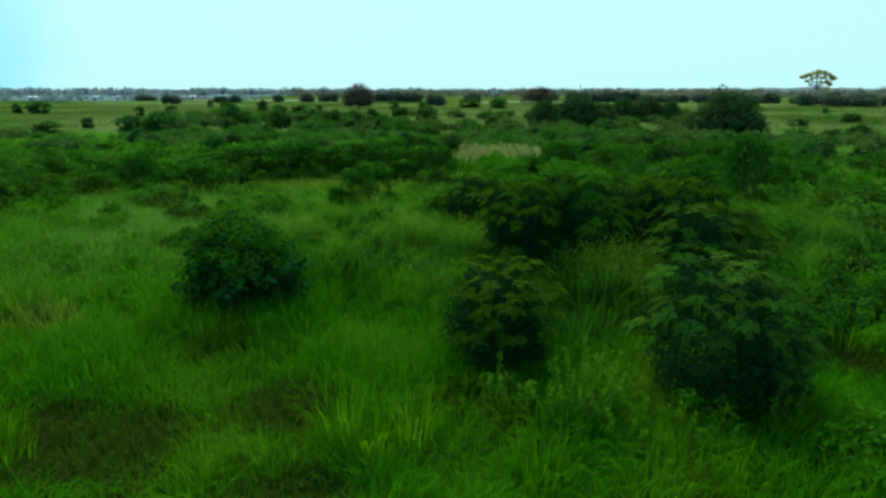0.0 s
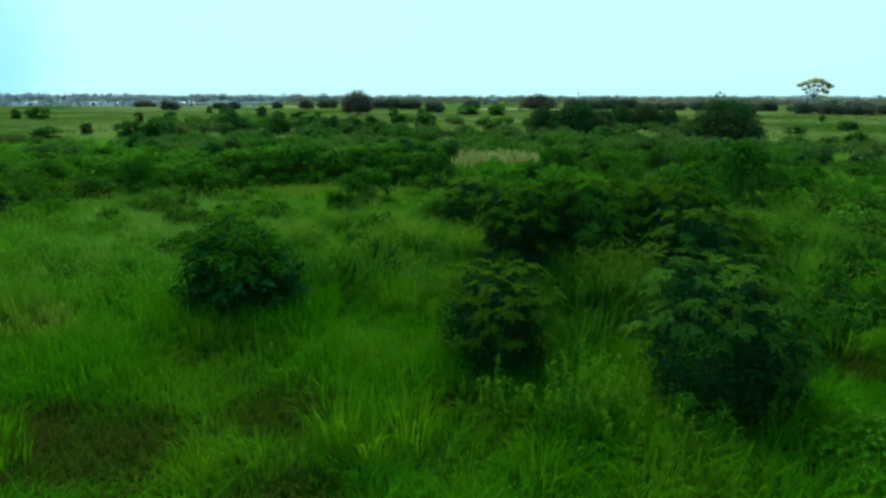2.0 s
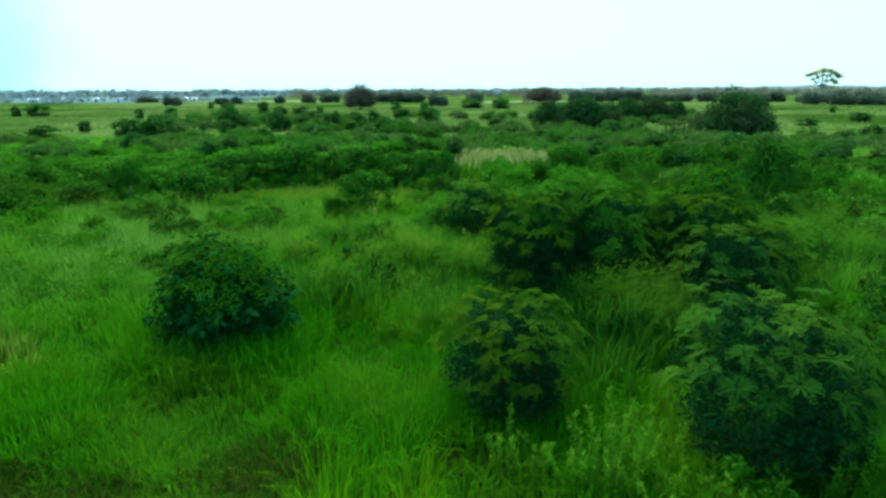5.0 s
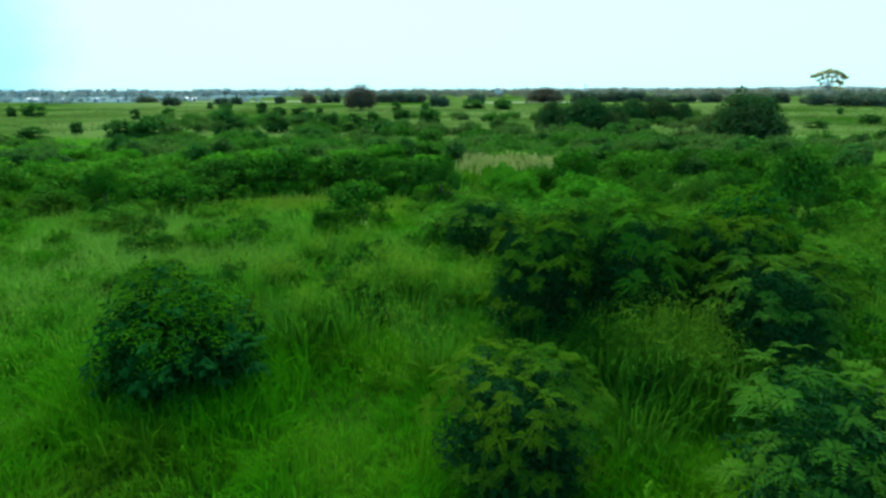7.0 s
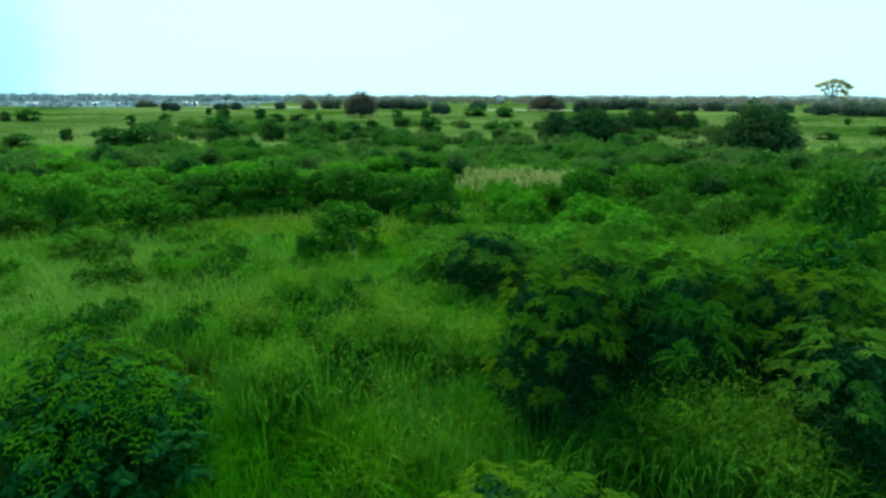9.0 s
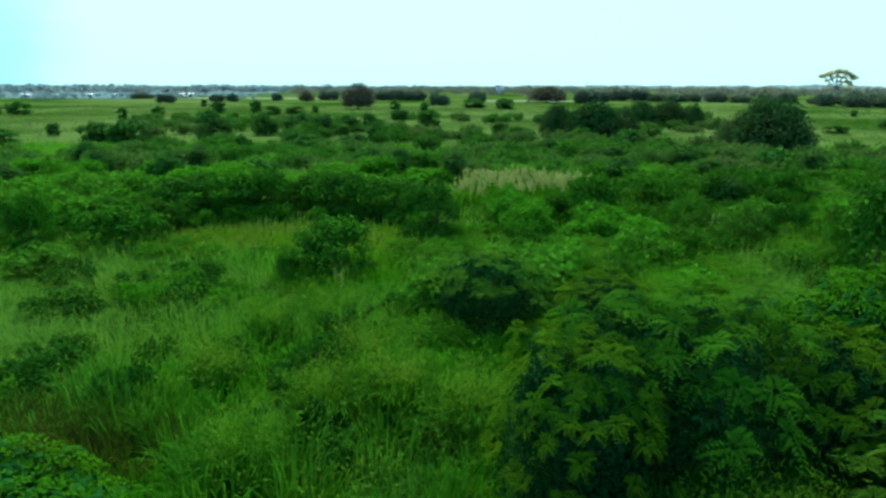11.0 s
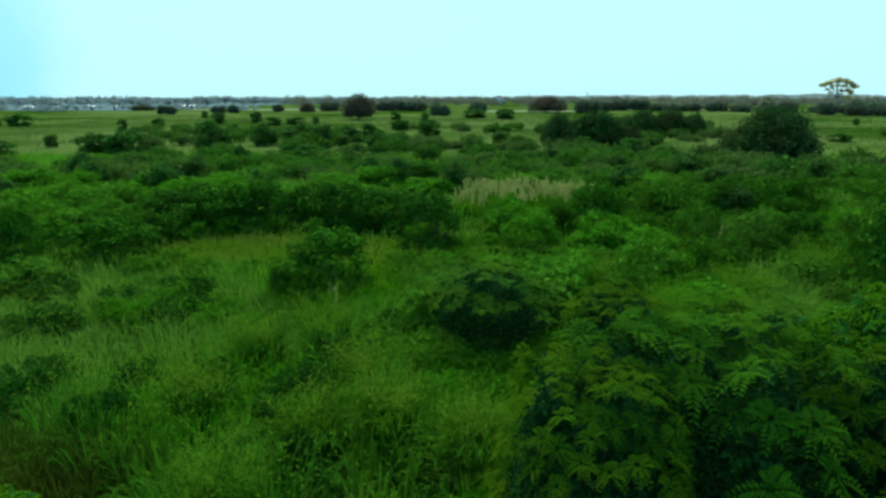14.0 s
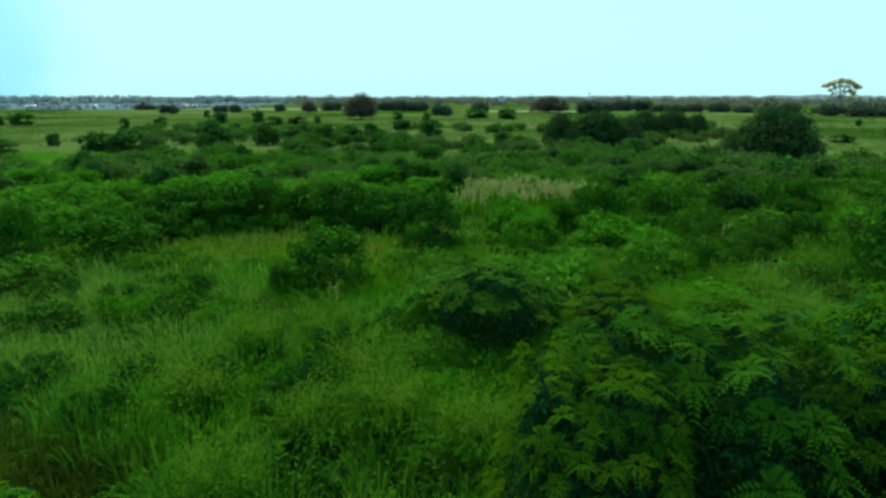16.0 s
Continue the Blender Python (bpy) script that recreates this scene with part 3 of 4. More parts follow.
DARKBUSH = [(bush_model("bush", 80 + i, 3.4, 2.8, 900, 0.36, PLAINBUSH, 13, 0.65, stems=2, foot=0.2), (3.4, 2.8)) for i in range(3)]
DENSE = [(bush_model("tree", 100 + i, 11.0, 6.0, 8500, 0.40, DARKTREE, 30, 0.6, 0.35, stems=5, foot=0.13, overhang=1.08, uneven=0.2, sprouts=0.15, fall=(0.42, 2.8)), (11.0, 6.0)) for i in range(3)]
PEAKED = [(bush_model("tree", 104, 11.0, 6.0, 9500, 0.38, DARKTREE, 34, 0.6, 0.35, stems=5, foot=0.13, overhang=1.08, uneven=0.22, sprouts=0.2, fall=(0.52, 2.6)), (11.0, 6.0))]
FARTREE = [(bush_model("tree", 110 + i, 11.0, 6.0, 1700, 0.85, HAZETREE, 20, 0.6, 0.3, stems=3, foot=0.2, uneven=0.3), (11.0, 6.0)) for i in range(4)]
RUSSETTREE = [(tree_model("tree", 95 + i, 11.0, 6.6, 0.8, 2600, 0.6, RUSSET, 20), (11.0, 6.6)) for i in range(2)]
MODELS = [m for kit in (ROUND, FEATHER, BUSH, DULLBUSH, CLUMP, DEEPBUSH, FARTREE, DARKBUSH, DENSE, PEAKED, RUSSETTREE) for m, _ in kit]


def rows_of(kit, rows, label, group, category, seed):
    rng = np.random.default_rng(seed)
    for i, (x, y, w, h) in enumerate(rows):
        model, base = kit[i % len(kit)]
        stand(model, x, y, w, h, base, rng.uniform(0, 360), label, group, category)


# near shrubs that the camera flies over: x, y, width, height
rows_of(ROUND, [(-5.5, 15.0, 3.5, 2.8), (8.1, 19.3, 3.6, 3.8), (-22.0, 27.0, 3.6, 2.2)],
        "dense rounded shrub with glossy mid-green leaves standing in tall grass", "near shrubs", "shrub", 1)
rows_of(FEATHER, [(1.4, 12.2, 2.9, 2.5), (5.3, 10.4, 3.2, 3.15), (10.2, 20.0, 2.8, 2.2), (2.3, 17.1, 2.8, 3.45), (7.2, 15.6, 2.9, 3.05), (3.3, 18.4, 3.2, 3.7),
                  (8.8, 17.4, 2.8, 2.6), (6.5, 10.4, 1.8, 1.7), (4.8, 17.9, 3.4, 3.6), (6.8, 17.7, 3.1, 3.5), (8.4, 22.4, 3.0, 2.2), (6.0, 20.4, 3.0, 3.0), (4.8, 24.2, 2.9, 2.0), (1.6, 25.0, 3.5, 2.4)],
        "feathery dark green shrub with compound leaves above tall grass", "feathery shrubs", "shrub", 2)

# middle distance, the hedge behind the clearing and the bushes beside it
rows_of(BUSH, [(-25.0, 36.0, 4.0, 2.4), 
               (3.4, 26.2, 3.2, 1.9), (0.0, 26.6, 2.8, 1.7), 
                (-17.4, 38.0, 5.0, 2.4), (-21.2, 37.6, 5.2, 2.4), (-18.6, 41.6, 5.4, 2.4)],
        "leafy green bush rising from rough grass", "scrub bushes", "bush", 3)
rows_of(DEEPBUSH, [(-3.8, 30.0, 3.8, 2.45), (-16.8, 32.3, 2.3, 3.0), (-0.5, 35.6, 3.3, 3.0),
                   (7.4, 37.8, 3.6, 3.0), (-5.4, 29.2, 1.0, 1.3), (-14.0, 34.0, 4.2, 2.2), (15.3, 34.2, 2.2, 2.1)],
        "deep green dense bush rising from rough grass", "scrub bushes", "bush", 13)
rows_of(DULLBUSH, [(12.4, 42.0, 4.3, 2.6), (17.0, 42.3, 5.2, 2.8), (10.5, 31.5, 3.0, 1.8), (19.8, 33.0, 3.4, 2.5), (23.5, 37.0, 4.0, 2.3), (17.0, 23.4, 4.0, 1.5),
                   (19.6, 27.2, 4.2, 1.8), (16.2, 26.6, 3.0, 1.4), (13.5, 27.5, 2.6, 1.4), (20.5, 44.5, 4.0, 2.6)],
        "dull green leafy bush in rough grass", "scrub bushes", "bush", 16)
rows_of(DEEPBUSH, [(14.6, 28.1, 3.6, 4.1)], "tall deep green bush beside the scrub", "scrub bushes", "bush", 14)
rows_of(DEEPBUSH, [(-14.4, 40.8, 4.6, 2.2), (-12.0, 40.6, 5.0, 2.6), (-9.6, 41.0, 4.2, 2.8), (-5.4, 40.7, 4.2, 2.7), (-2.9, 41.3, 4.6, 2.3), (-7.4, 42.6, 4.6, 2.3)],
        "dense dark green bush in a ragged hedge of scrub", "hedge bushes", "bush", 4)

rows_of(CLUMP, [(-9.8, 21.6, 2.4, 0.9), (9.6, 13.6, 2.4, 1.0), (11.6, 15.6, 2.6, 1.1), (13.2, 17.6, 2.6, 1.2), (10.8, 17.9, 2.2, 1.0), (15.2, 20.0, 2.6, 1.2), (16.4, 18.0, 2.6, 1.1), (8.2, 12.2, 1.8, 0.8), (-3.1, 21.5, 2.0, 0.85), (-7.3, 21.1, 1.7, 0.65), (-2.0, 18.9, 1.6, 0.75), (-8.9, 29.4, 2.4, 0.8), (-2.0, 24.2, 2.2, 0.8), (-5.4, 22.8, 1.7, 0.95),
                   (-11.5, 26.2, 2.6, 0.95), (-2.4, 23.3, 2.6, 1.3), (-2.7, 21.4, 2.1, 1.3), (-8.1, 27.3, 2.4, 0.95), (-2.2, 19.5, 1.5, 1.15), (-7.0, 21.0, 2.0, 1.0), (3.8, 33.6, 2.0, 1.2), (-7.5, 32.2, 1.8, 0.6), (-7.3, 23.2, 1.6, 0.6), (-9.6, 23.0, 2.2, 0.75), (-1.4, 26.2, 2.0, 0.75), (-10.5, 28.6, 2.2, 0.8), (-13.5, 29.5, 2.4, 0.9)],
        "low dark green weedy clump sunk in tall grass", "weedy clumps", "weeds", 15)

# soft scrub that closes the ground on both sides of the clearing
def side_scrub():
    rng = np.random.default_rng(41)
    taken = [(o.location.x, o.location.y) for o in bpy.data.objects if o.parent is None and o.name.split(".")[0] in ("bush", "shrub", "weed_clump")]
    for x0, x1, y0, y1, tries, tall in ((3.5, 24, 26.5, 42, 420, (1.2, 2.1)), (7.5, 21, 20.5, 27, 120, (1.0, 1.7)), (-30, -13.5, 29, 43, 260, (1.2, 2.2)), (-3.0, 3.2, 31.5, 34.5, 8, (0.8, 1.2))):
        for _ in range(tries):
            x, y = rng.uniform(x0, x1), rng.uniform(y0, y1)
            if (0.5 < x < 11 and y > 42.5) or any((x - a) ** 2 + (y - b) ** 2 < 4.4 for a, b in taken):
                continue
            taken.append((x, y))
            w = rng.uniform(2.3, 3.8)
            model, base = (DULLBUSH + BUSH[:3])[rng.integers(6)]
            stand(model, x, y, w, rng.uniform(*tall), base, rng.uniform(0, 360), "soft green leafy bush crowded among other scrub", "side scrub", "bush")


side_scrub()

# single bushes out on the open plain
def fuller(rows):
    return [(x, y, w * 1.18, h * 1.1) for x, y, w, h in rows]


rows_of(DARKBUSH, fuller([(-53.0, 79.0, 4.3, 1.8), (-55.6, 92.2, 1.9, 1.7), (-105.0, 154.0, 5.3, 2.9), (-110.0, 153.0, 2.8, 2.3), (-43.5, 82.4, 4.4, 2.5),
                   (-38.3, 80.5, 5.0, 3.1), (-30.5, 86.0, 4.5, 3.8), (-59.7, 164.0, 3.7, 3.0), (-70.4, 137.7, 1.9, 2.3), (-71.0, 155.0, 3.0, 1.9),
                   (-62.0, 144.0, 1.5, 0.9), (-83.7, 214.0, 2.4, 2.3), (-26.9, 96.5, 3.8, 3.0), (-51.7, 170.0, 3.1, 3.1), (-43.6, 158.0, 3.9, 2.1),
                   (-39.2, 164.0, 5.2, 1.9), (-35.4, 169.0, 1.9, 1.8), (-23.0, 103.7, 6.3, 2.7), (-17.5, 96.0, 2.3, 2.8), (-14.6, 71.5, 3.0, 2.0)]),
        "dark green bush standing alone on the grassy plain", "plain bushes", "bush", 5)
rows_of(DARKBUSH, fuller([(-15.8, 105.0, 4.2, 2.35), (-13.3, 111.0, 2.5, 2.5), (-8.5, 84.0, 3.0, 2.35), (-16.1, 193.0, 3.2, 2.5), (-10.1, 137.0, 4.3, 2.15),
                   (-6.4, 180.0, 2.8, 2.5), (-3.1, 119.0, 5.3, 2.65), (-6.3, 92.3, 3.2, 1.85), (9.0, 214.0, 8.8, 2.9), (18.7, 203.0, 7.2, 3.1),
                   (20.6, 74.5, 3.0, 2.4), (62.6, 104.0, 3.5, 1.3), (103.0, 160.0, 1.8, 1.6), (81.0, 117.5, 4.2, 1.7)]),
        "dark green bush standing alone on the grassy plain", "plain bushes", "bush", 6)

# trees
rows_of(PEAKED, [(35.9, 75.0, 12.0, 6.8)], "broad dark green tree with a crown down to the grass", "", "tree", 7)
rows_of(DENSE, [(16.2, 95.0, 7.0, 4.9), (20.8, 91.5, 10.5, 5.5), (25.4, 95.0, 7.0, 4.6), (35.6, 118.0, 9.0, 4.9), (41.4, 119.5, 9.5, 5.1), (46.2, 121.0, 6.5, 4.4)],
        "dark green tree in a small grove on the plain", "grove trees", "tree", 8)
rows_of(RUSSETTREE, [(-28.0, 197.0, 12.6, 8.4), (45.0, 278.0, 20.0, 8.0), (-63.8, 280.0, 8.6, 5.0)],
        "russet-brown round-crowned tree on the plain", "russet trees", "tree", 9)
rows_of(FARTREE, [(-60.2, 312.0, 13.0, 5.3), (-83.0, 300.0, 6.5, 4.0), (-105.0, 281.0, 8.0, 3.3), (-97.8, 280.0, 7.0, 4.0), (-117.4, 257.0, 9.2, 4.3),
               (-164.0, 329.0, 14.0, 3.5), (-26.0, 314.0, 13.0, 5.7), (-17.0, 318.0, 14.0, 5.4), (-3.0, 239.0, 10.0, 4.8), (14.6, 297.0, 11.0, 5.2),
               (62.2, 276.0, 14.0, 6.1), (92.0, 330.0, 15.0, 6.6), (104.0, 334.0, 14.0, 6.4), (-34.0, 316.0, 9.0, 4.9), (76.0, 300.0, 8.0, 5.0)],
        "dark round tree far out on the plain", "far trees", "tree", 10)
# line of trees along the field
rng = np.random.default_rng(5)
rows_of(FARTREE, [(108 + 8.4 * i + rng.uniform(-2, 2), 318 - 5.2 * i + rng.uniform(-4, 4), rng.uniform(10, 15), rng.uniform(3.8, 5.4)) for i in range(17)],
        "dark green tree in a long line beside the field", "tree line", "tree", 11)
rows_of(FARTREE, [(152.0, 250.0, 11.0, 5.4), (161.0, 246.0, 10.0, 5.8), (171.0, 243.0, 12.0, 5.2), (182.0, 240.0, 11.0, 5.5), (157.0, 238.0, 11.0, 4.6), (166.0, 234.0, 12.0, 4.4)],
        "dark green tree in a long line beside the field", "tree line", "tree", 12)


def umbrella_tree(x, y):
    """A tall flat-topped tree with thin tiers of leaves and sky between the limbs."""
    rng = np.random.default_rng(77)
    root = new("umbrella_tree")
    root.location = (x, y, float(gz(x, y)))
    tips = [(a * 0.86, b, 7.4 + (c - 7.4) * 0.84, r * 1.1) for a, b, c, r in ((-7.2, 0.5, 12.2, 0.9), (-5.6, -1.0, 13.0, 1.1), (-4.0, 0.8, 13.4, 0.9), (-1.8, 0.0, 14.2, 1.0), (0.3, 1.2, 14.8, 1.1), (2.2, -0.8, 14.4, 1.0),
            (4.2, 0.6, 13.5, 0.9), (6.4, -0.6, 12.6, 0.9), (7.6, 0.4, 11.6, 0.8), (-3.0, 0.5, 11.3, 0.7), (-0.6, -0.6, 12.3, 0.7), (2.6, 0.3, 12.0, 0.8), (6.2, 0.7, 9.4, 0.8),
            (4.0, -0.5, 10.2, 0.7), (-5.2, 0.3, 10.4, 0.6), (7.0, 0.2, 8.4, 0.5), (1.2, 0.0, 9.9, 0.5), (5.4, 0.2, 6.6, 0.7), (3.4, -0.3, 7.0, 0.5), (-3.8, 0.2, 8.6, 0.5), (7.8, -0.2, 6.2, 0.5))]
    paths = [[((0, 0, -0.3), 0.45), ((0.1, 0, 3.5), 0.34), ((0.0, 0.1, 7.0), 0.28)]]
    for a, b, c, r in tips:
        paths.append([((0, 0.05, 6.6), 0.2), ((a * 0.35, b * 0.5, 6.6 + (c - 6.6) * 0.5), 0.13), ((a * 0.8, b * 0.8, c - 0.5), 0.08), ((a, b, c), 0.03)])
    part("trunk", mesh_of("trunk", *tubes(paths[:1], 10), None, [PALE_BARK], True), root)
    for p in paths[1:]:
        part("limb", mesh_of("limb", *tubes([p]), None, [PALE_BARK], True), root)
    lobes = []
    for a, b, c, r in tips:
        lobes += [(a + rng.uniform(-1, 1) * r, b + rng.uniform(-1, 1) * r, c + rng.uniform(-0.15, 0.25), r * rng.uniform(0.6, 1.0)) for _ in range(5)]
    v, q = leafy(rng, 7200, lobes, 0.40, 0.6, inner=0.2, low=-0.7)
    part("crown", mesh_of("crown", v, q, None, [UMBRELLA]), root, "thin pale olive leaves in flat tiers")
    tagged(root, "tall flat-topped tree with thin leaves and pale limbs on the plain", "tree")


umbrella_tree(160.5, 258.0)


def far_woods(name, seed, count, a0, a1, d0, d1, h0, h1, mat, label, leaves=90, size=1.6):
    """Woods that close the plain, too far to tell one tree from the next."""
    rng = np.random.default_rng(seed)
    vs = []
    for i in range(count):
        a, d = rng.uniform(a0, a1), rng.uniform(d0, d1)
        w, h = rng.uniform(9, 24), rng.uniform(h0, h1) * (0.8 + 0.2 * d / d1)
        x, y = d * math.sin(a), d * math.cos(a)
        lobes = [(x + rng.uniform(-0.4, 0.4) * w, y + rng.uniform(-0.4, 0.4) * w, h * rng.uniform(0.2, 0.75), h * rng.uniform(0.2, 0.36)) for _ in range(8)]
        v, _ = leafy(rng, leaves, lobes, size, 0.7, inner=0.2, low=-0.8)
        v[:, 2] = np.maximum(v[:, 2], 0)
        vs.append(v)
    v = np.concatenate(vs)
    tagged(new(name, mesh_of(name, v, np.arange(len(v)).reshape(-1, 4), None, [mat])), label, "woods", kind="stuff")


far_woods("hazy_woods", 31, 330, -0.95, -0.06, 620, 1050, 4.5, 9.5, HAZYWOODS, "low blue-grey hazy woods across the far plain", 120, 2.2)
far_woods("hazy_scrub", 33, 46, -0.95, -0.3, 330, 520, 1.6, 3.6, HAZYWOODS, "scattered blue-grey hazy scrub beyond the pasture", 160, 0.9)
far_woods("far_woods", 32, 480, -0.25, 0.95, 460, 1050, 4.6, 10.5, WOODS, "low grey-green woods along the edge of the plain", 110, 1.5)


# scrub that fills the ground between, seen as one rolling green canopy
def fill_scrub():
    rng = np.random.default_rng(8)
    lab = "low green bush in a rolling belt of scrub"
    spots = []
    for x, y in wedge(rng, 900, 42, 75, 0.86, 8):
        if wave(x, y, 0.16, 3.0) < 0.36 or (0 < x < 12 and 42 < y < 54) or (x > 0.62 * y and y > 50 and wave(x, y, 0.1, 1) < 0.6):
            continue
        if all((x - a) ** 2 + (y - b) ** 2 > 6.8 for a, b in spots) and math.hypot(x - 38.3, y - 78.6) > 8:
            spots.append((x, y))
    dark = [q for q in spots if wave(q[0], q[1], 0.5, 6.0) > 0.66][:34]
    for i, (x, y) in enumerate(dark):
        model, base = DARKBUSH[i % 3]
        stand(model, x + 1.1, y - 0.8, rng.uniform(2.2, 3.8), rng.uniform(1.5, 2.5), base, rng.uniform(0, 360), "dark green bush standing above the scrub belt", "dark belt bushes", "bush")
    joined = []
    for i, (x, y) in enumerate(spots):
        w, h, turn = rng.uniform(3.6, 6.0), rng.uniform(1.1, 2.0), rng.uniform(0, 360)
        if y < 57:
            model, base = DULLBUSH[i % 3] if x > 9 else BUSH[i % 6]
            stand(model, x, y, w, h, base, turn, lab, "scrub belt", "bush")
        else:
            joined.append((x, y, w, h))
    far = []
    for x, y in wedge(rng, 1400, 75, 140, 0.5, 0):
        if wave(x, y, 0.09, 5.0) < 0.42 + (y - 75) * 0.003:
            continue
        if all((x - a) ** 2 + (y - b) ** 2 > 14 for a, b in far) and math.hypot(x - 38.3, y - 78.6) > 9:
            far.append((x, y))
    joined += [(x, y, rng.uniform(2.8, 5.8), rng.uniform(1.1, 2.3)) for x, y in far[:240]]
    vs = []
    for x, y, w, h in joined:
        v, _ = leafy(rng, 480, dome(rng, 10, w, h), 0.38, 0.65)
        vs.append(np.maximum(v, (-1e9, -1e9, 0.02)) + np.array([x, y, float(gz(x, y))]))
    v = np.concatenate(vs)
    tagged(new("far_scrub", mesh_of("far_scrub", v, np.arange(len(v)).reshape(-1, 4), None, [FARSCRUB])), "rolling belt of low green scrub across the plain", "scrub", kind="stuff")


fill_scrub()
for m in MODELS:
    for ob in (*m.children_recursive, m):
        bpy.data.objects.remove(ob)


# ---------------------------------------------------------------- pale stubble fields beyond the trees
def stubble(x0, x1, y0, y1, seed, mat=None, label="pale straw-coloured stubble field on the far plain"):
    """A ragged-edged field laid just above the plain."""
    rng = np.random.default_rng(seed)
    k = 12
    lo = [(x0 + (x1 - x0) * i / k, y0 + rng.uniform(-4, 4), 0.05) for i in range(k + 1)]
    hi = [(x0 + (x1 - x0) * i / k, y1 + rng.uniform(-6, 6), 0.05) for i in range(k + 1)]
    q = [(i, i + 1, k + 2 + i, k + 1 + i) for i in range(k)]
    tagged(new("field_1", mesh_of("field", lo + hi, q, None, [mat or STUBBLE])), label, "field", kind="structure")


STUBBLE = solid("stubble", (0.13, 0.18, 0.09), (0.19, 0.235, 0.13), 0.05, 0.95, 0.3, 0.0, 0.0)
# the blue-grey is air haze, painted as the field's own colour
HAZEFIELD = solid("hazy_grey_field", (0.085, 0.145, 0.145), (0.11, 0.17, 0.168), 0.02, 0.95, 0.3, 0.0, 0.0)
stubble(95, 170, 338, 400, 1)
stubble(-150, -60, 335, 372, 2)
stubble(20, 75, 300, 330, 3)
stubble(-620, -170, 330, 900, 4, HAZEFIELD, "hazy blue-grey field far across the plain")

# ---------------------------------------------------------------- buildings far across the plain
def box_mesh(name, x0, x1, y0, y1, z0, z1, mat):
    bm = bmesh.new()
    bmesh.ops.create_cube(bm, size=1, matrix=Matrix.Translation(((x0 + x1) / 2, (y0 + y1) / 2, (z0 + z1) / 2)) @ Matrix.Diagonal((x1 - x0, y1 - y0, z1 - z0, 1)))
    me = bpy.data.meshes.new(name)
    bm.to_mesh(me)
    bm.free()
    me.materials.append(mat)
    return me


def gable_mesh(w, d, z, rise, over, mat, thick=0.15):
    """A pitched roof of two thick slopes with its ridge along x."""
    a, b = w / 2 + over, d / 2 + over
    prof = [(-b, z), (0, z + rise), (b, z), (b, z - thick), (0, z + rise - thick), (-b, z - thick)]
    v = [(-a, y, h) for y, h in prof] + [(a, y, h) for y, h in prof]
    q = [(i, (i + 1) % 6, (i + 1) % 6 + 6, i + 6) for i in range(6)] + [(0, 1, 4, 5), (1, 2, 3, 4), (6, 7, 10, 11), (7, 8, 9, 10)]
    return mesh_of("roof", v, q, None, [mat])


def shed(x, y, w, d, h, turn, roof=ROOF, label="pale metal-roofed farm shed on the plain", name="farm_shed"):
    root = new(name)
    root.matrix_world = pose(x, y, 0, 0, 0, turn)
    part("wall", box_mesh("wall", -w / 2, w / 2, -d / 2, d / 2, -0.2, h, WALL), root)
    part("roof", gable_mesh(w, d, h + 0.15, h * 0.3, 0.4, roof), root)
    part("door", box_mesh("door", -0.6, 0.6, -d / 2 - 0.05, -d / 2 + 0.01, 0, 2.1, TIMBER), root)
    for s in (-1, 1):
        part("window", box_mesh("window", s * w * 0.32 - 0.5, s * w * 0.32 + 0.5, -d / 2 - 0.04, -d / 2 + 0.01, 1.0, 2.0, STEEL), root)
    tagged(root, label, "shed" if name == "farm_shed" else "house", "far buildings")


for bx, by, bw in ((-232, 338, 5.5), (-215, 337, 1.9), (-201, 345, 2.7), (-187, 344, 2.2), (-164, 378, 3.0), (-159, 379, 2.6)):
    shed(bx, by, bw, 3.0, 1.6, RNG.uniform(-20, 20))
shed(60, 690, 9, 7, 6.6, 65, TILE, "white house with a clay roof above the woods", "house")


def mast(x, y, h):
    root = new("mast")
    root.location = (x, y, 0)
    part("pole", mesh_of("pole", *tubes([[((0, 0, -0.3), 0.3), ((0, 0, h * 0.6), 0.25), ((0, 0, h), 0.2)]], 8), None, [STEEL], True), root)
    part("head", box_mesh("head", -0.7, 0.7, -0.4, 0.4, h - 2.2, h - 0.6, STEEL), root)
    tagged(root, "slim grey mast rising above the far woods", "mast")


mast(155, 678, 12.5)
mast(-289, 544, 9.0)


# ---------------------------------------------------------------- grasses
def grass_tuft(x, y, h, n, mat, label, spread=0.45, w=0.022, name="grass_tuft", group="grass tufts"):
    rng = np.random.default_rng(int(abs(x * 131 + y * 977)) + n)
    xy, a = clumped(rng, np.array([[0.0, 0.0]]), n, spread)
    hh = h * rng.uniform(0.55, 1.15, n)
    me = blades(rng, xy, hh, w * rng.uniform(0.7, 1.5, n), rng.uniform(0.05, 0.55, n), mat, 4, a + rng.uniform(-0.7, 0.7, n))
    root = new(name)
    root.location = (x, y, float(gz(x, y)))
    tagged(part("leafage", me, root), kind="stuff")
    tagged(root, label, "grass", group)


LUSH = "bright yellow-green tuft of tall arching grass"
for x, y, h, n in ((-1.75, 8.9, 1.55, 110), (-1.2, 8.5, 1.3, 90), (-0.55, 9.0, 1.45, 90), (9.6, 12.6, 1.1, 60)):
    grass_tuft(x, y, h, n, GRASS_BRIGHT, LUSH)
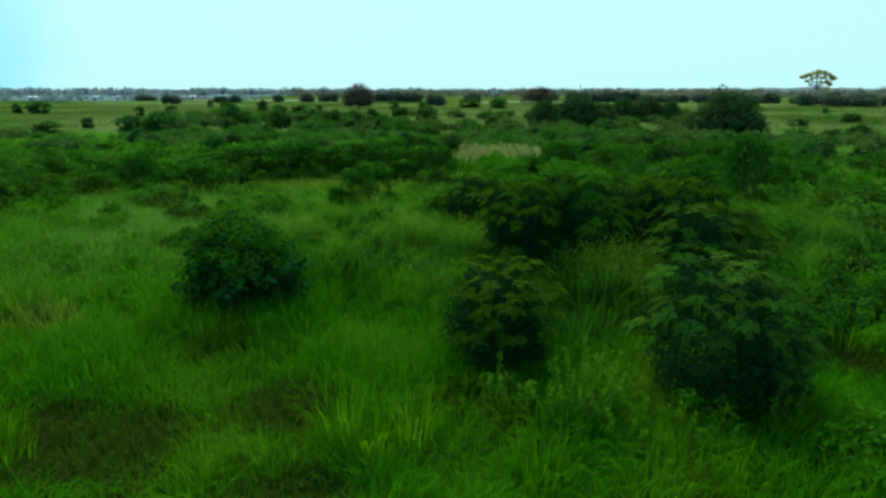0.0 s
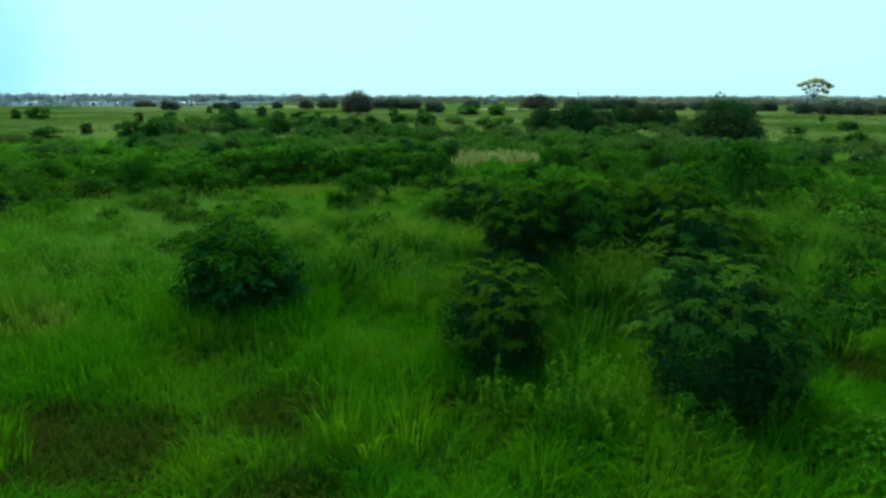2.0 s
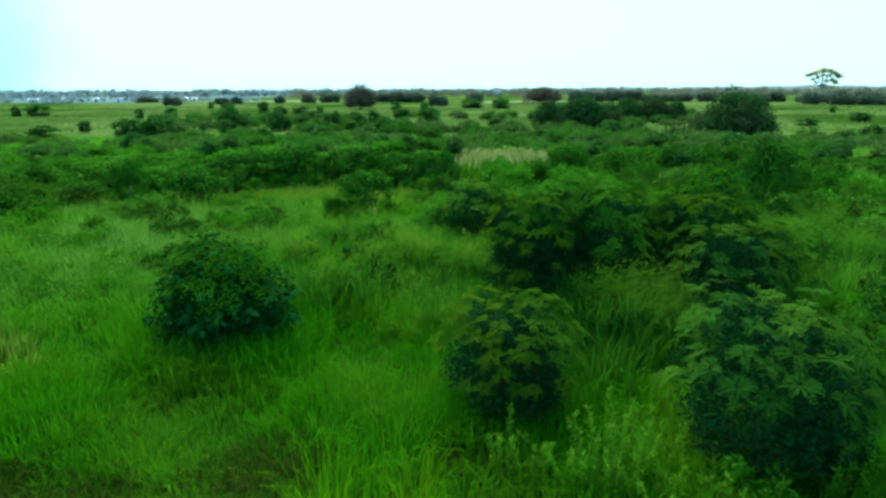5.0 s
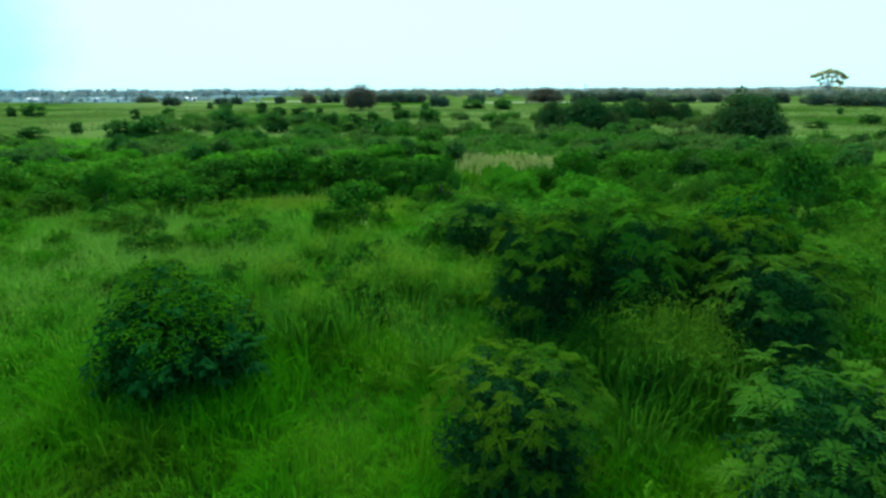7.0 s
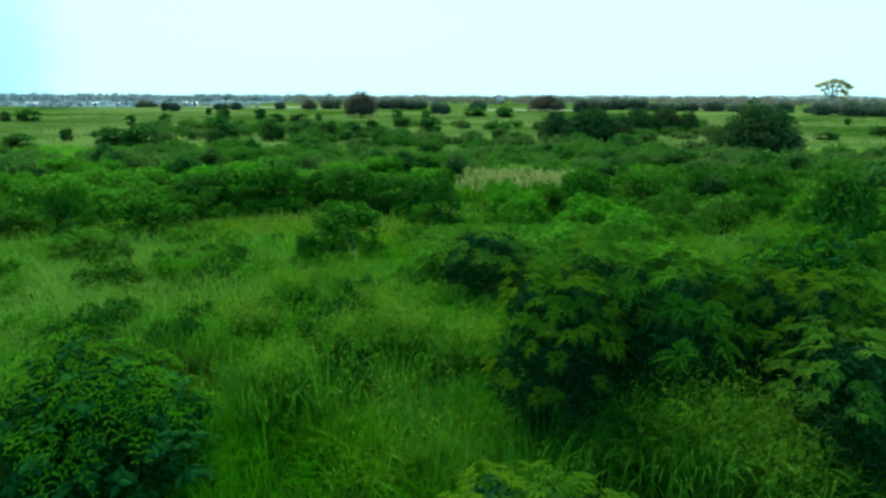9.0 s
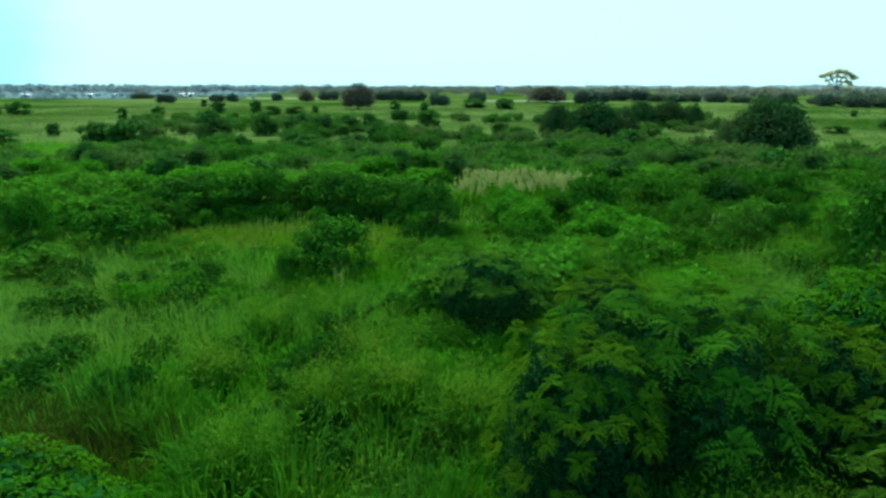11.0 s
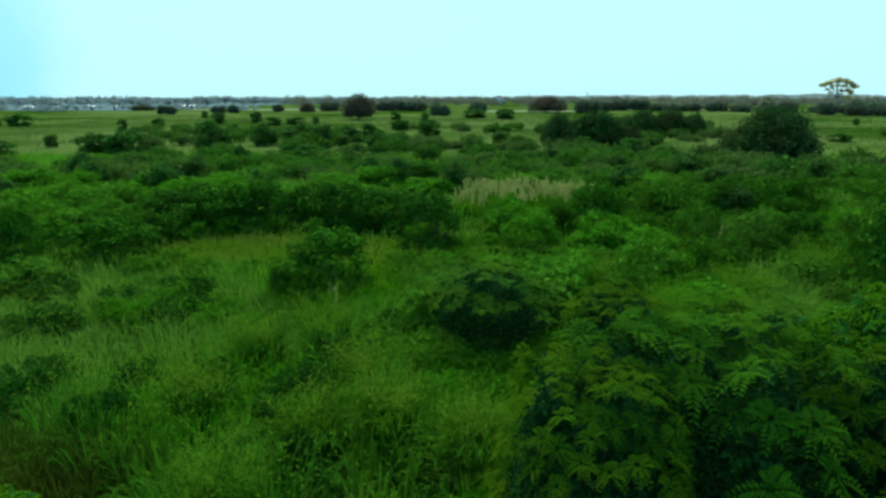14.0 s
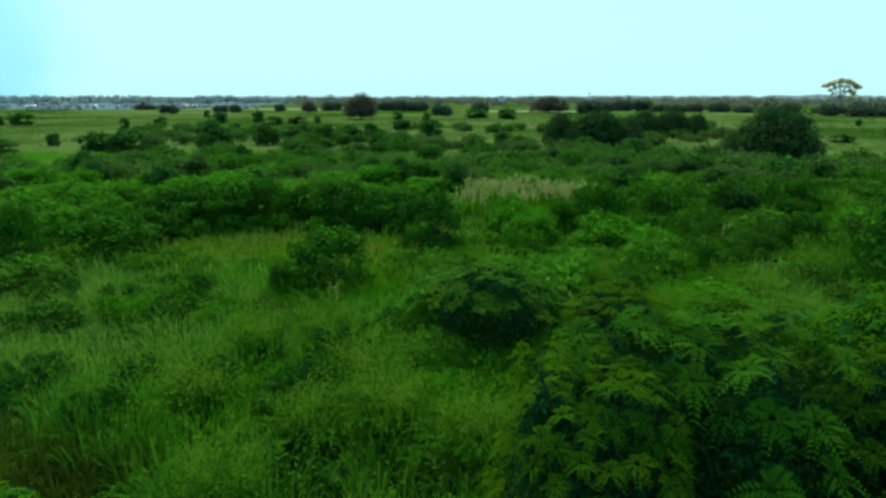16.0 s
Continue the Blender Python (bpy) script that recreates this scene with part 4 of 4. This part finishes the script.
for x, y, h, n in ((-3.8, 8.0, 0.9, 80), (-7.6, 8.6, 1.1, 110), (-7.2, 8.2, 0.9, 80), (0.4, 7.0, 0.9, 80), (3.1, 7.2, 0.85, 70), (4.6, 7.7, 0.9, 80), (6.4, 7.4, 0.9, 70), (1.6, 8.0, 0.8, 70)):
    grass_tuft(x, y, h, n, GRASS_BRIGHT, "fresh green tuft of arching grass between mounds")
SEDGE = "grey-green clump of long arching sedge between shrubs"
for x, y, h, n in ((4.0, 13.7, 1.6, 220), (3.4, 13.2, 1.4, 180), (4.7, 14.2, 1.6, 200), (1.4, 14.5, 1.7, 200), (2.2, 14.3, 1.6, 180), (-3.4, 17.3, 1.7, 220),
                   (-2.4, 17.8, 1.7, 200), (-3.7, 17.5, 1.6, 190), (-6.2, 19.8, 1.5, 180), (-5.0, 19.4, 1.3, 150), (-2.3, 19.7, 1.6, 180), (-0.9, 18.7, 1.5, 180),
                   (0.2, 17.0, 1.4, 170), (-7.6, 20.9, 1.4, 160), (-3.6, 28.4, 1.6, 120)):
    grass_tuft(x, y, h, n // 2, GRASS_DULL, SEDGE, 0.7, 0.032)


for x, y, h, n in ((-11.4, 14.6, 1.1, 160), (-10.4, 14.2, 1.0, 150), (-12.2, 15.2, 1.1, 150), (-9.6, 13.4, 0.9, 120), (-11.0, 13.2, 0.9, 130), (-12.8, 14.0, 1.0, 130)):
    grass_tuft(x, y, h, n, LAWN, "yellow-green tuft of ripening grass", 0.7, 0.022, group="ripening tufts")


WITHERED = "low tuft of withered olive-brown grass in a hollow"
for x, y, h, n in ((-5.9, 8.8, 0.5, 130), (-5.1, 8.2, 0.45, 120), (-6.4, 8.0, 0.5, 120), (-3.4, 10.0, 0.55, 130), (-7.4, 9.4, 0.5, 130), (-2.3, 7.4, 0.45, 120), (-2.6, 9.7, 0.5, 120), (-3.0, 10.4, 0.5, 110), (-5.6, 9.3, 0.5, 120), (-10.4, 13.7, 0.7, 140),
                   (2.8, 12.9, 0.6, 110), (0.6, 10.6, 0.5, 100), (6.3, 8.9, 0.5, 110), (9.4, 12.0, 0.7, 120), (-6.4, 19.0, 0.8, 160), (-7.2, 19.3, 0.7, 140)):
    grass_tuft(x, y, h * 0.8, n, DRY, WITHERED, 0.85, 0.022, group="withered tufts")

for x, y, h, n in ((-6.6, 18.9, 1.0, 260), (-5.6, 18.6, 0.9, 240), (-7.6, 19.4, 1.0, 260), (-6.2, 19.9, 0.9, 220), (-8.4, 19.8, 0.9, 220)):
    grass_tuft(x, y, h, n, DRY, "full tuft of dull olive-green grass in a low mound", 0.9, 0.024, group="olive tufts")

SEEDING = "soft pale green tuft of fine seeding grass"
for x, y, h, n in ((4.9, 15.3, 2.1, 300), (5.9, 14.7, 1.9, 260), (-1.5, 22.0, 1.6, 260), (-2.6, 24.0, 1.6, 240), (-0.4, 21.0, 1.5, 240), (9.6, 25.6, 1.9, 260),
                   (11.0, 27.2, 1.9, 260), (-5.5, 25.0, 1.4, 220), (12.0, 22.0, 1.7, 240), (6.2, 22.4, 1.8, 240)):
    grass_tuft(x, y, h, n, GRASS_MID, SEEDING, 0.9, 0.014)
for x, y, h, n in ((3.7, 15.4, 2.0, 260), (1.9, 15.5, 1.9, 240), (5.6, 16.7, 2.2, 260), (7.6, 16.5, 2.1, 260), (0.2, 16.3, 1.8, 240), (3.9, 17.0, 2.2, 240)):
    grass_tuft(x, y, h, n, GRASS_DULL, "dark green tuft of tall fine grass among shrubs", 0.9, 0.016)
for x, y, h, n in ((7.8, 25.0, 1.9, 260), (7.0, 26.8, 1.9, 260), (9.0, 23.4, 1.8, 240), (13.8, 24.4, 1.8, 260), (15.0, 22.2, 1.7, 260), (12.8, 19.6, 1.6, 240), (15.6, 20.0, 1.6, 240)):
    grass_tuft(x, y, h, n, GRASS_MID, SEEDING, 0.9, 0.014)


def soft_tussock(x, y, h, w, n=320):
    """A full tussock of long arching blades under a cloud of fine seed heads."""
    rng = np.random.default_rng(int(abs(x * 211 + y * 83)))
    root = new("grass_tussock")
    root.location = (x, y, float(gz(x, y)))
    xy, a = clumped(rng, np.array([[0.0, 0.0]]), n, 0.35 * w)
    hh = h * rng.uniform(0.55, 1.0, n)
    tagged(part("leafage", blades(rng, xy, hh, 0.03 * rng.uniform(0.6, 1.3, n), rng.uniform(0.1, 0.75, n), GRASS_DULL, 4, a + rng.uniform(-0.6, 0.6, n)), root), kind="stuff")
    stalks = 46
    lean = rng.uniform(0, 6.3, stalks)
    reach, rise = w * 0.62 * np.sqrt(rng.uniform(0, 1, stalks)), h * rng.uniform(0.72, 1.12, stalks)
    k = 26
    f = rng.uniform(0.55, 1.0, (stalks, k))
    at = np.stack([np.cos(lean)[:, None] * reach[:, None] * f ** 1.6, np.sin(lean)[:, None] * reach[:, None] * f ** 1.6, rise[:, None] * (f - 0.12 * f ** 3)], -1).reshape(-1, 3)
    at += rng.normal(0, 0.05, at.shape) + rng.normal(0, 0.07, at.shape) * np.array([1, 1, 0.5])
    ax = unit(ball(rng, len(at)) + np.array([0, 0, 0.7]))
    v, q = leaf_quads(at, ax, unit(np.cross(ax, ball(rng, len(at)))), rng.uniform(0.06, 0.15, len(at)), 0.022)
    tagged(part("seed_haze", mesh_of("seed_haze", v, q, None, [SEEDHEAD]), root, "haze of fine pale green seed heads"), kind="stuff")
    tagged(root, "soft green tussock of arching grass hazed with seed heads", "grass", "soft tussocks")


for x, y, h, w in ((4.7, 15.6, 2.3, 1.9), (5.4, 15.0, 1.9, 1.6), (4.0, 15.6, 2.0, 1.6), (5.3, 16.1, 2.3, 1.8), (5.9, 15.6, 2.0, 1.5), (1.0, 19.6, 1.8, 1.6), (-0.8, 20.6, 1.7, 1.7), (-3.4, 18.2, 1.5, 1.5), (-2.2, 20.2, 1.6, 1.6), (-3.0, 25.2, 1.5, 1.7),
                   (-1.6, 22.6, 1.5, 1.6), (9.6, 19.0, 1.9, 1.7), (8.4, 25.4, 1.8, 1.8), (11.4, 21.2, 1.7, 1.9), (13.2, 23.0, 1.8, 1.9), (-5.2, 21.8, 1.4, 1.6), (-4.6, 24.4, 1.4, 1.5), (10.6, 23.4, 1.9, 1.8), (12.4, 25.4, 1.9, 2.0), (14.6, 21.6, 1.8, 1.9), (9.8, 28.0, 2.0, 2.0), (6.6, 25.8, 1.8, 1.8), (15.4, 25.0, 1.9, 2.0), (13.6, 30.4, 2.0, 2.0), (5.2, 29.6, 1.7, 1.8)):
    soft_tussock(x, y, h, w)


def plume_grass(x, y, h, n):
    """A stand of tall dry-headed grass."""
    rng = np.random.default_rng(int(abs(x * 57 + y * 311)))
    root = new("plume_grass")
    root.location = (x, y, float(gz(x, y)))
    xy, a = clumped(rng, np.array([[0.0, 0.0]]), 110, 0.75)
    part("leafage", blades(rng, xy, h * rng.uniform(0.5, 0.85, 110), 0.05 * rng.uniform(0.7, 1.3, 110), rng.uniform(0.05, 0.5, 110), GRASS, 3, a), root)
    xy, a = clumped(rng, np.array([[0.0, 0.0]]), n, 0.7)
    stalks = []
    vs = []
    for (px, py), b in zip(xy, a):
        hh, ln = h * rng.uniform(0.8, 1.08), rng.uniform(0.0, 0.25)
        tip = np.array([px + ln * math.cos(b), py + ln * math.sin(b), hh])
        stalks.append([((px, py, 0), 0.008), (tuple((np.array([px, py, 0]) + tip) / 2), 0.007), (tuple(tip), 0.004)])
        k = 16
        f = rng.uniform(0, 0.55, k)
        at = tip + np.array([0, 0, -1.0]) * f[:, None]
        ax = unit(ball(rng, k) * 0.6 + np.array([0.2, 0, 0.9]))
        v, _ = leaf_quads(at, ax, unit(np.cross(ax, ball(rng, k))), rng.uniform(0.12, 0.22, k), 0.06)
        vs.append(v)
    part("stalk", mesh_of("stalk", *tubes(stalks, 4), None, [SEEDHEAD]), root)
    v = np.concatenate(vs)
    part("seed_head", mesh_of("seed_head", v, np.arange(len(v)).reshape(-1, 4), None, [PLUME]), root, "pale straw-coloured feathery seed heads")
    tagged(root, "stand of tall grass with pale straw-coloured plumes", "grass", "plume grass")


rng = np.random.default_rng(12)
for i in range(26):
    plume_grass(1.6 + (i % 9) * 0.95 + rng.uniform(-0.4, 0.4), 44.8 + (i // 9) * 1.9 + rng.uniform(-0.5, 0.5), rng.uniform(1.2, 1.75), 14)
for i in range(3):
    plume_grass(12.2 + i * 1.1, 36.2 + rng.uniform(-0.6, 0.6), rng.uniform(0.9, 1.2), 5)
plume_grass(-3.6, 28.0, 1.0, 3)


def forb(x, y, h, n):
    """A leafy weed: upright stems set with small leaves."""
    rng = np.random.default_rng(int(abs(x * 91 + y * 37)) + n)
    root = new("tall_weed")
    root.location = (x, y, float(gz(x, y)))
    vs = []
    for i in range(n + n // 3):
        b, r = rng.uniform(0, 2 * math.pi), rng.uniform(0, 0.42)
        foot = np.array([r * math.cos(b), r * math.sin(b), -0.03])
        tip = foot * 2.0 + np.array([0, 0, h * rng.uniform(0.7, 1.1)])
        part("stem", mesh_of("stem", *tubes([[(tuple(foot), 0.010), (tuple((foot + tip) / 2 + rng.uniform(-0.04, 0.04, 3)), 0.007), (tuple(tip), 0.003)]], 4), None, [WEED_PALE]), root)
        k = 60
        f = rng.uniform(0.15, 1.0, k)
        at = foot + (tip - foot) * f[:, None]
        ax = unit(ball(rng, k) * np.array([1, 1, 0.4]) + np.array([0, 0, 0.5]))
        v, _ = leaf_quads(at, ax, unit(np.cross(ax, np.array([0, 0, 1.0]) + 0.2 * ball(rng, k))), rng.uniform(0.06, 0.12, k), 0.04)
        vs.append(v)
    v = np.concatenate(vs)
    part("foliage", mesh_of("foliage", v, np.arange(len(v)).reshape(-1, 4), None, [WEED_PALE]), root, "small pale green leaves")
    tagged(root, "tall pale green weed with small leaves on upright stems", "weed", "tall weeds")


for x, y, h, n in ((2.7, 9.9, 1.5, 9), (2.4, 9.7, 1.25, 8), (3.1, 9.7, 1.35, 9), (2.8, 9.3, 1.1, 8), (3.4, 9.2, 0.9, 6), (1.0, 10.2, 1.0, 6), (1.5, 9.9, 0.9, 6), (4.3, 8.8, 0.9, 5),
                   (4.0, 9.3, 0.9, 6), (6.2, 9.6, 0.9, 6)):
    forb(x, y, h, n)


def stuff(name, me, label, category):
    tagged(new(name, me), label, category, kind="stuff")


HOLLOWS = ((-5.6, 8.5, 1.5), (-2.9, 9.6, 1.3), (-7.3, 9.3, 0.9), (-7.6, 7.2, 1.2), (-2.2, 7.3, 1.0), (-10.4, 13.7, 1.0), (2.8, 12.9, 0.7), (0.6, 10.6, 0.7), (6.3, 8.9, 0.8), (9.4, 12.0, 0.8), (-6.4, 19.0, 0.9))


def hollow(x, y):
    """Sunken gaps between the grass mounds: below 1 inside one."""
    return np.min([np.hypot((x - a) / 1.25, y - b) / r for a, b, r in HOLLOWS], axis=0)


def clearing(x, y):
    """Open lawn in front of the hedge: below 1 inside it."""
    return ((x + 7.0) / 6.8) ** 2 + ((y - 35.6) / 3.4) ** 2


SKIRTS = ((-5.45, 15.0, 1.75, 1.35), (1.35, 12.3, 1.4, 1.0), (5.4, 10.4, 1.6, 1.0), (7.2, 15.6, 1.4, 1.1), (2.3, 17.1, 1.3, 1.3), (-3.8, 30.0, 1.7, 1.0), (-16.8, 32.3, 1.1, 0.9), (1.6, 25.0, 1.7, 1.0))


def mound(x, y):
    """Swell of the tall grass: 0 in the gaps, 1 on top of a tussock."""
    v = wave(x, y, 0.95, 0.7) * 0.75 + wave(x, y, 2.1, 3.3) * 0.25
    return np.clip((v - 0.28) / 0.42, 0, 1)


def sward_blades(rng, xy, low, high, wide, mat, segments=2):
    """Grass whose height follows the mounds and whose blades arch away from their tops."""
    x, y = xy[:, 0], xy[:, 1]
    m = mound(x, y)
    gx, gy = mound(x + 0.15, y) - mound(x - 0.15, y), mound(x, y + 0.15) - mound(x, y - 0.15)
    steep = np.hypot(gx, gy)
    turn = np.arctan2(-gy, -gx) + rng.normal(0, 1.1, len(xy)) + (steep < 0.06) * rng.uniform(-3, 3, len(xy))
    keep = (m > 0.12) | (rng.uniform(0, 1, len(m)) < 0.8)
    xy, x, y, m, steep, turn = xy[keep], x[keep], y[keep], m[keep], steep[keep], turn[keep]
    h = (low + (high - low) * (0.18 + 0.82 * m)) * rng.uniform(0.6, 1.15, len(xy)) * np.clip(hollow(x, y) ** 2, 0.2, 1.0)
    lean = np.clip(0.3 + 0.8 * steep + rng.uniform(-0.25, 0.35, len(xy)), 0.05, 0.95)
    return blades(rng, xy, h, wide * rng.uniform(0.6, 1.4, len(xy)), lean, mat, segments, turn)


def field_grass():
    rng = np.random.default_rng(3)
    # near: one uneven sward of arching blades that swells into mounds
    xy = wedge(rng, 118000, 3.5, 32, 0.92, 3)
    front = xy[:, 1] + 2.5 * np.sin(xy[:, 0] * 0.5) + rng.normal(0, 1.2, len(xy)) < 16.5
    extra = wedge(rng, 34000, 3.5, 17, 0.92, 3)
    stuff("near_grass", sward_blades(rng, np.concatenate([xy[front], extra]), 0.2, 1.25, 0.019, GRASS), "thick mounded green grass about knee to waist high", "grass")
    stuff("seeding_grass", sward_blades(rng, xy[~front], 0.4, 1.15, 0.026, GRASS_MID), "soft pale green seeding grass about waist high", "grass")
    xy = wedge(rng, 32000, 3.5, 20, 0.92, 3)
    xy = xy[hollow(xy[:, 0], xy[:, 1]) > rng.uniform(0.1, 1.0, len(xy))]
    stuff("low_grass", blades(rng, xy, rng.uniform(0.15, 0.4, len(xy)), 0.02 * rng.uniform(0.6, 1.4, len(xy)), rng.uniform(0.2, 0.9, len(xy)), GRASS, 2),
          "short thin green grass in the gaps between mounds", "grass")
    xy = []
    for a, b, r in HOLLOWS:
        n = int(800 * r * r)
        t, d = rng.uniform(0, 2 * math.pi, n), r * np.sqrt(rng.uniform(0, 1.0, n))
        xy.append(np.stack([a + 1.25 * d * np.cos(t), b + d * np.sin(t)], 1))
    xy = np.concatenate(xy)
    stuff("withered_grass", blades(rng, xy, rng.uniform(0.15, 0.5, len(xy)), 0.024 * rng.uniform(0.6, 1.4, len(xy)), rng.uniform(0.2, 0.9, len(xy)), DRY, 2),
          "low dark withered grass on the floor of the hollows", "grass")
    # a ring of taller grass about the feet of the shrubs
    ring = []
    tall = []
    for a, b, r, h in SKIRTS:
        n = int(1200 * r)
        tall.append(h * rng.uniform(0.6, 1.1, n))
        t, d = rng.uniform(0, 2 * math.pi, n), r * rng.uniform(0.85, 1.5, n)
        ring.append(np.stack([a + d * np.cos(t), b + d * np.sin(t)], 1))
    ring = np.concatenate(ring)
    stuff("tall_grass", blades(rng, ring, np.concatenate(tall), 0.024 * rng.uniform(0.6, 1.4, len(ring)), rng.uniform(0.1, 0.7, len(ring)), GRASS, 2),
          "taller green grass about the feet of the shrubs", "grass")
    # a haze of fine seed heads over the tall grass further in
    xy = wedge(rng, 46000, 14.5, 34, 0.92, 3)
    xy = xy[(wave(xy[:, 0], xy[:, 1], 0.55, 2.2) > 0.5) & (clearing(xy[:, 0], xy[:, 1]) > 1.1)]
    n = len(xy)
    z = gz(xy[:, 0], xy[:, 1]) + (0.55 + 0.6 * mound(xy[:, 0], xy[:, 1])) * rng.uniform(0.75, 1.35, n)
    ax = unit(ball(rng, n) * 0.7 + np.array([0, 0, 0.6]))
    v, q = leaf_quads(np.column_stack([xy, z]), ax, unit(np.cross(ax, ball(rng, n))), rng.uniform(0.05, 0.14, n), 0.03)
    stuff("seed_heads", mesh_of("seed_heads", v, q, None, [SEEDHEAD]), "fine pale green seed heads that haze over the tall grass", "grass")
    c = np.stack([rng.uniform(-18, 18, 680), rng.uniform(-12, 12, 680)], 1)
    c = c[(np.abs(c[:, 0]) > 0.9 * np.maximum(c[:, 1], 0) + 2) | (c[:, 1] < 3)]
    per = 80
    xy, a = clumped(rng, c, per, 1.5)
    h = np.repeat(rng.uniform(0.5, 1.1, len(c)), per) * rng.uniform(0.5, 1.1, len(xy))
    stuff("meadow_grass", blades(rng, xy, h, 0.032 * rng.uniform(0.6, 1.4, len(xy)), rng.uniform(0.1, 0.8, len(xy)), GRASS, 1, a), "rough green meadow grass about knee high", "grass")
    # middle distance
    c = wedge(rng, 5200, 31, 80, 0.9, 5)
    per = 12
    xy, a = clumped(rng, c, per, 0.75)
    h = np.repeat(0.6 + 0.9 * wave(c[:, 0], c[:, 1], 0.22, 1.9), per) * rng.uniform(0.5, 1.1, len(xy))
    h *= np.clip(clearing(xy[:, 0], xy[:, 1]), 0.35, 1.0)
    stuff("middle_grass", blades(rng, xy, h, 0.075 * rng.uniform(0.6, 1.4, len(xy)), rng.uniform(0.1, 0.7, len(xy)), GRASS_MID, 2, a), "rough green grass between the bushes", "grass")
    xy = np.stack([rng.uniform(-14, 0, 9000), rng.uniform(32, 39.2, 9000)], 1)
    xy = xy[clearing(xy[:, 0], xy[:, 1]) < rng.uniform(0.6, 1.1, len(xy))]
    stuff("clearing_grass", blades(rng, xy, rng.uniform(0.35, 0.7, len(xy)), 0.05 * rng.uniform(0.6, 1.4, len(xy)), rng.uniform(0.1, 0.7, len(xy)), LAWN, 2),
          "short yellow-green grass of a clearing before the hedge", "grass")
    # far: short sward of the open plain
    c = wedge(rng, 5200, 80, 230, 0.9, 5)
    per = 7
    xy, a = clumped(rng, c, per, 1.4)
    h = rng.uniform(0.25, 0.6, len(xy))
    stuff("far_grass", blades(rng, xy, h, 0.22 * rng.uniform(0.6, 1.4, len(xy)), rng.uniform(0.1, 0.7, len(xy)), FIELD, 1, a), "short green and olive grass of the open plain", "grass")


field_grass()


def undergrowth():
    """Leafy weeds mounded among the grass."""
    rng = np.random.default_rng(17)
    c = wedge(rng, 1300, 4, 42, 0.9, 3)
    c = c[(wave(c[:, 0], c[:, 1], 0.4, 4.0) > 0.42) & (clearing(c[:, 0], c[:, 1]) > 1) & (hollow(c[:, 0], c[:, 1]) > 0.9) & (np.hypot(c[:, 0] - 2.8, c[:, 1] - 9.6) > 1.4) & ((c[:, 1] > 18) | (c[:, 0] > 1)) & (np.hypot(c[:, 0] + 6.6, c[:, 1] - 19.2) > 2.6)]
    soft = (c[:, 0] > -14) & (c[:, 0] < -2) & (c[:, 1] > 21) & (c[:, 1] < 32)      # here the tall grass has the ground almost to itself
    c = c[~soft | (rng.uniform(0, 1, len(c)) < 0.35)]
    vs = []
    for x, y in c:
        r = rng.uniform(0.25, 0.6)
        z = float(gz(x, y))
        hh = rng.uniform(0.35, 1.0)
        lobes = [(x + rng.uniform(-0.4, 0.4), y + rng.uniform(-0.4, 0.4), z + hh * rng.uniform(0.35, 0.8), r * rng.uniform(0.5, 0.9)) for _ in range(5)]
        v, _ = leafy(rng, 130, lobes, 0.15 if y < 25 else 0.22, 0.45, inner=0.2)
        vs.append(v)
    v = np.concatenate(vs)
    stuff("undergrowth", mesh_of("undergrowth", v, np.arange(len(v)).reshape(-1, 4), None, [WEEDS]), "mounded leafy green weeds growing through the grass", "weeds")


undergrowth()
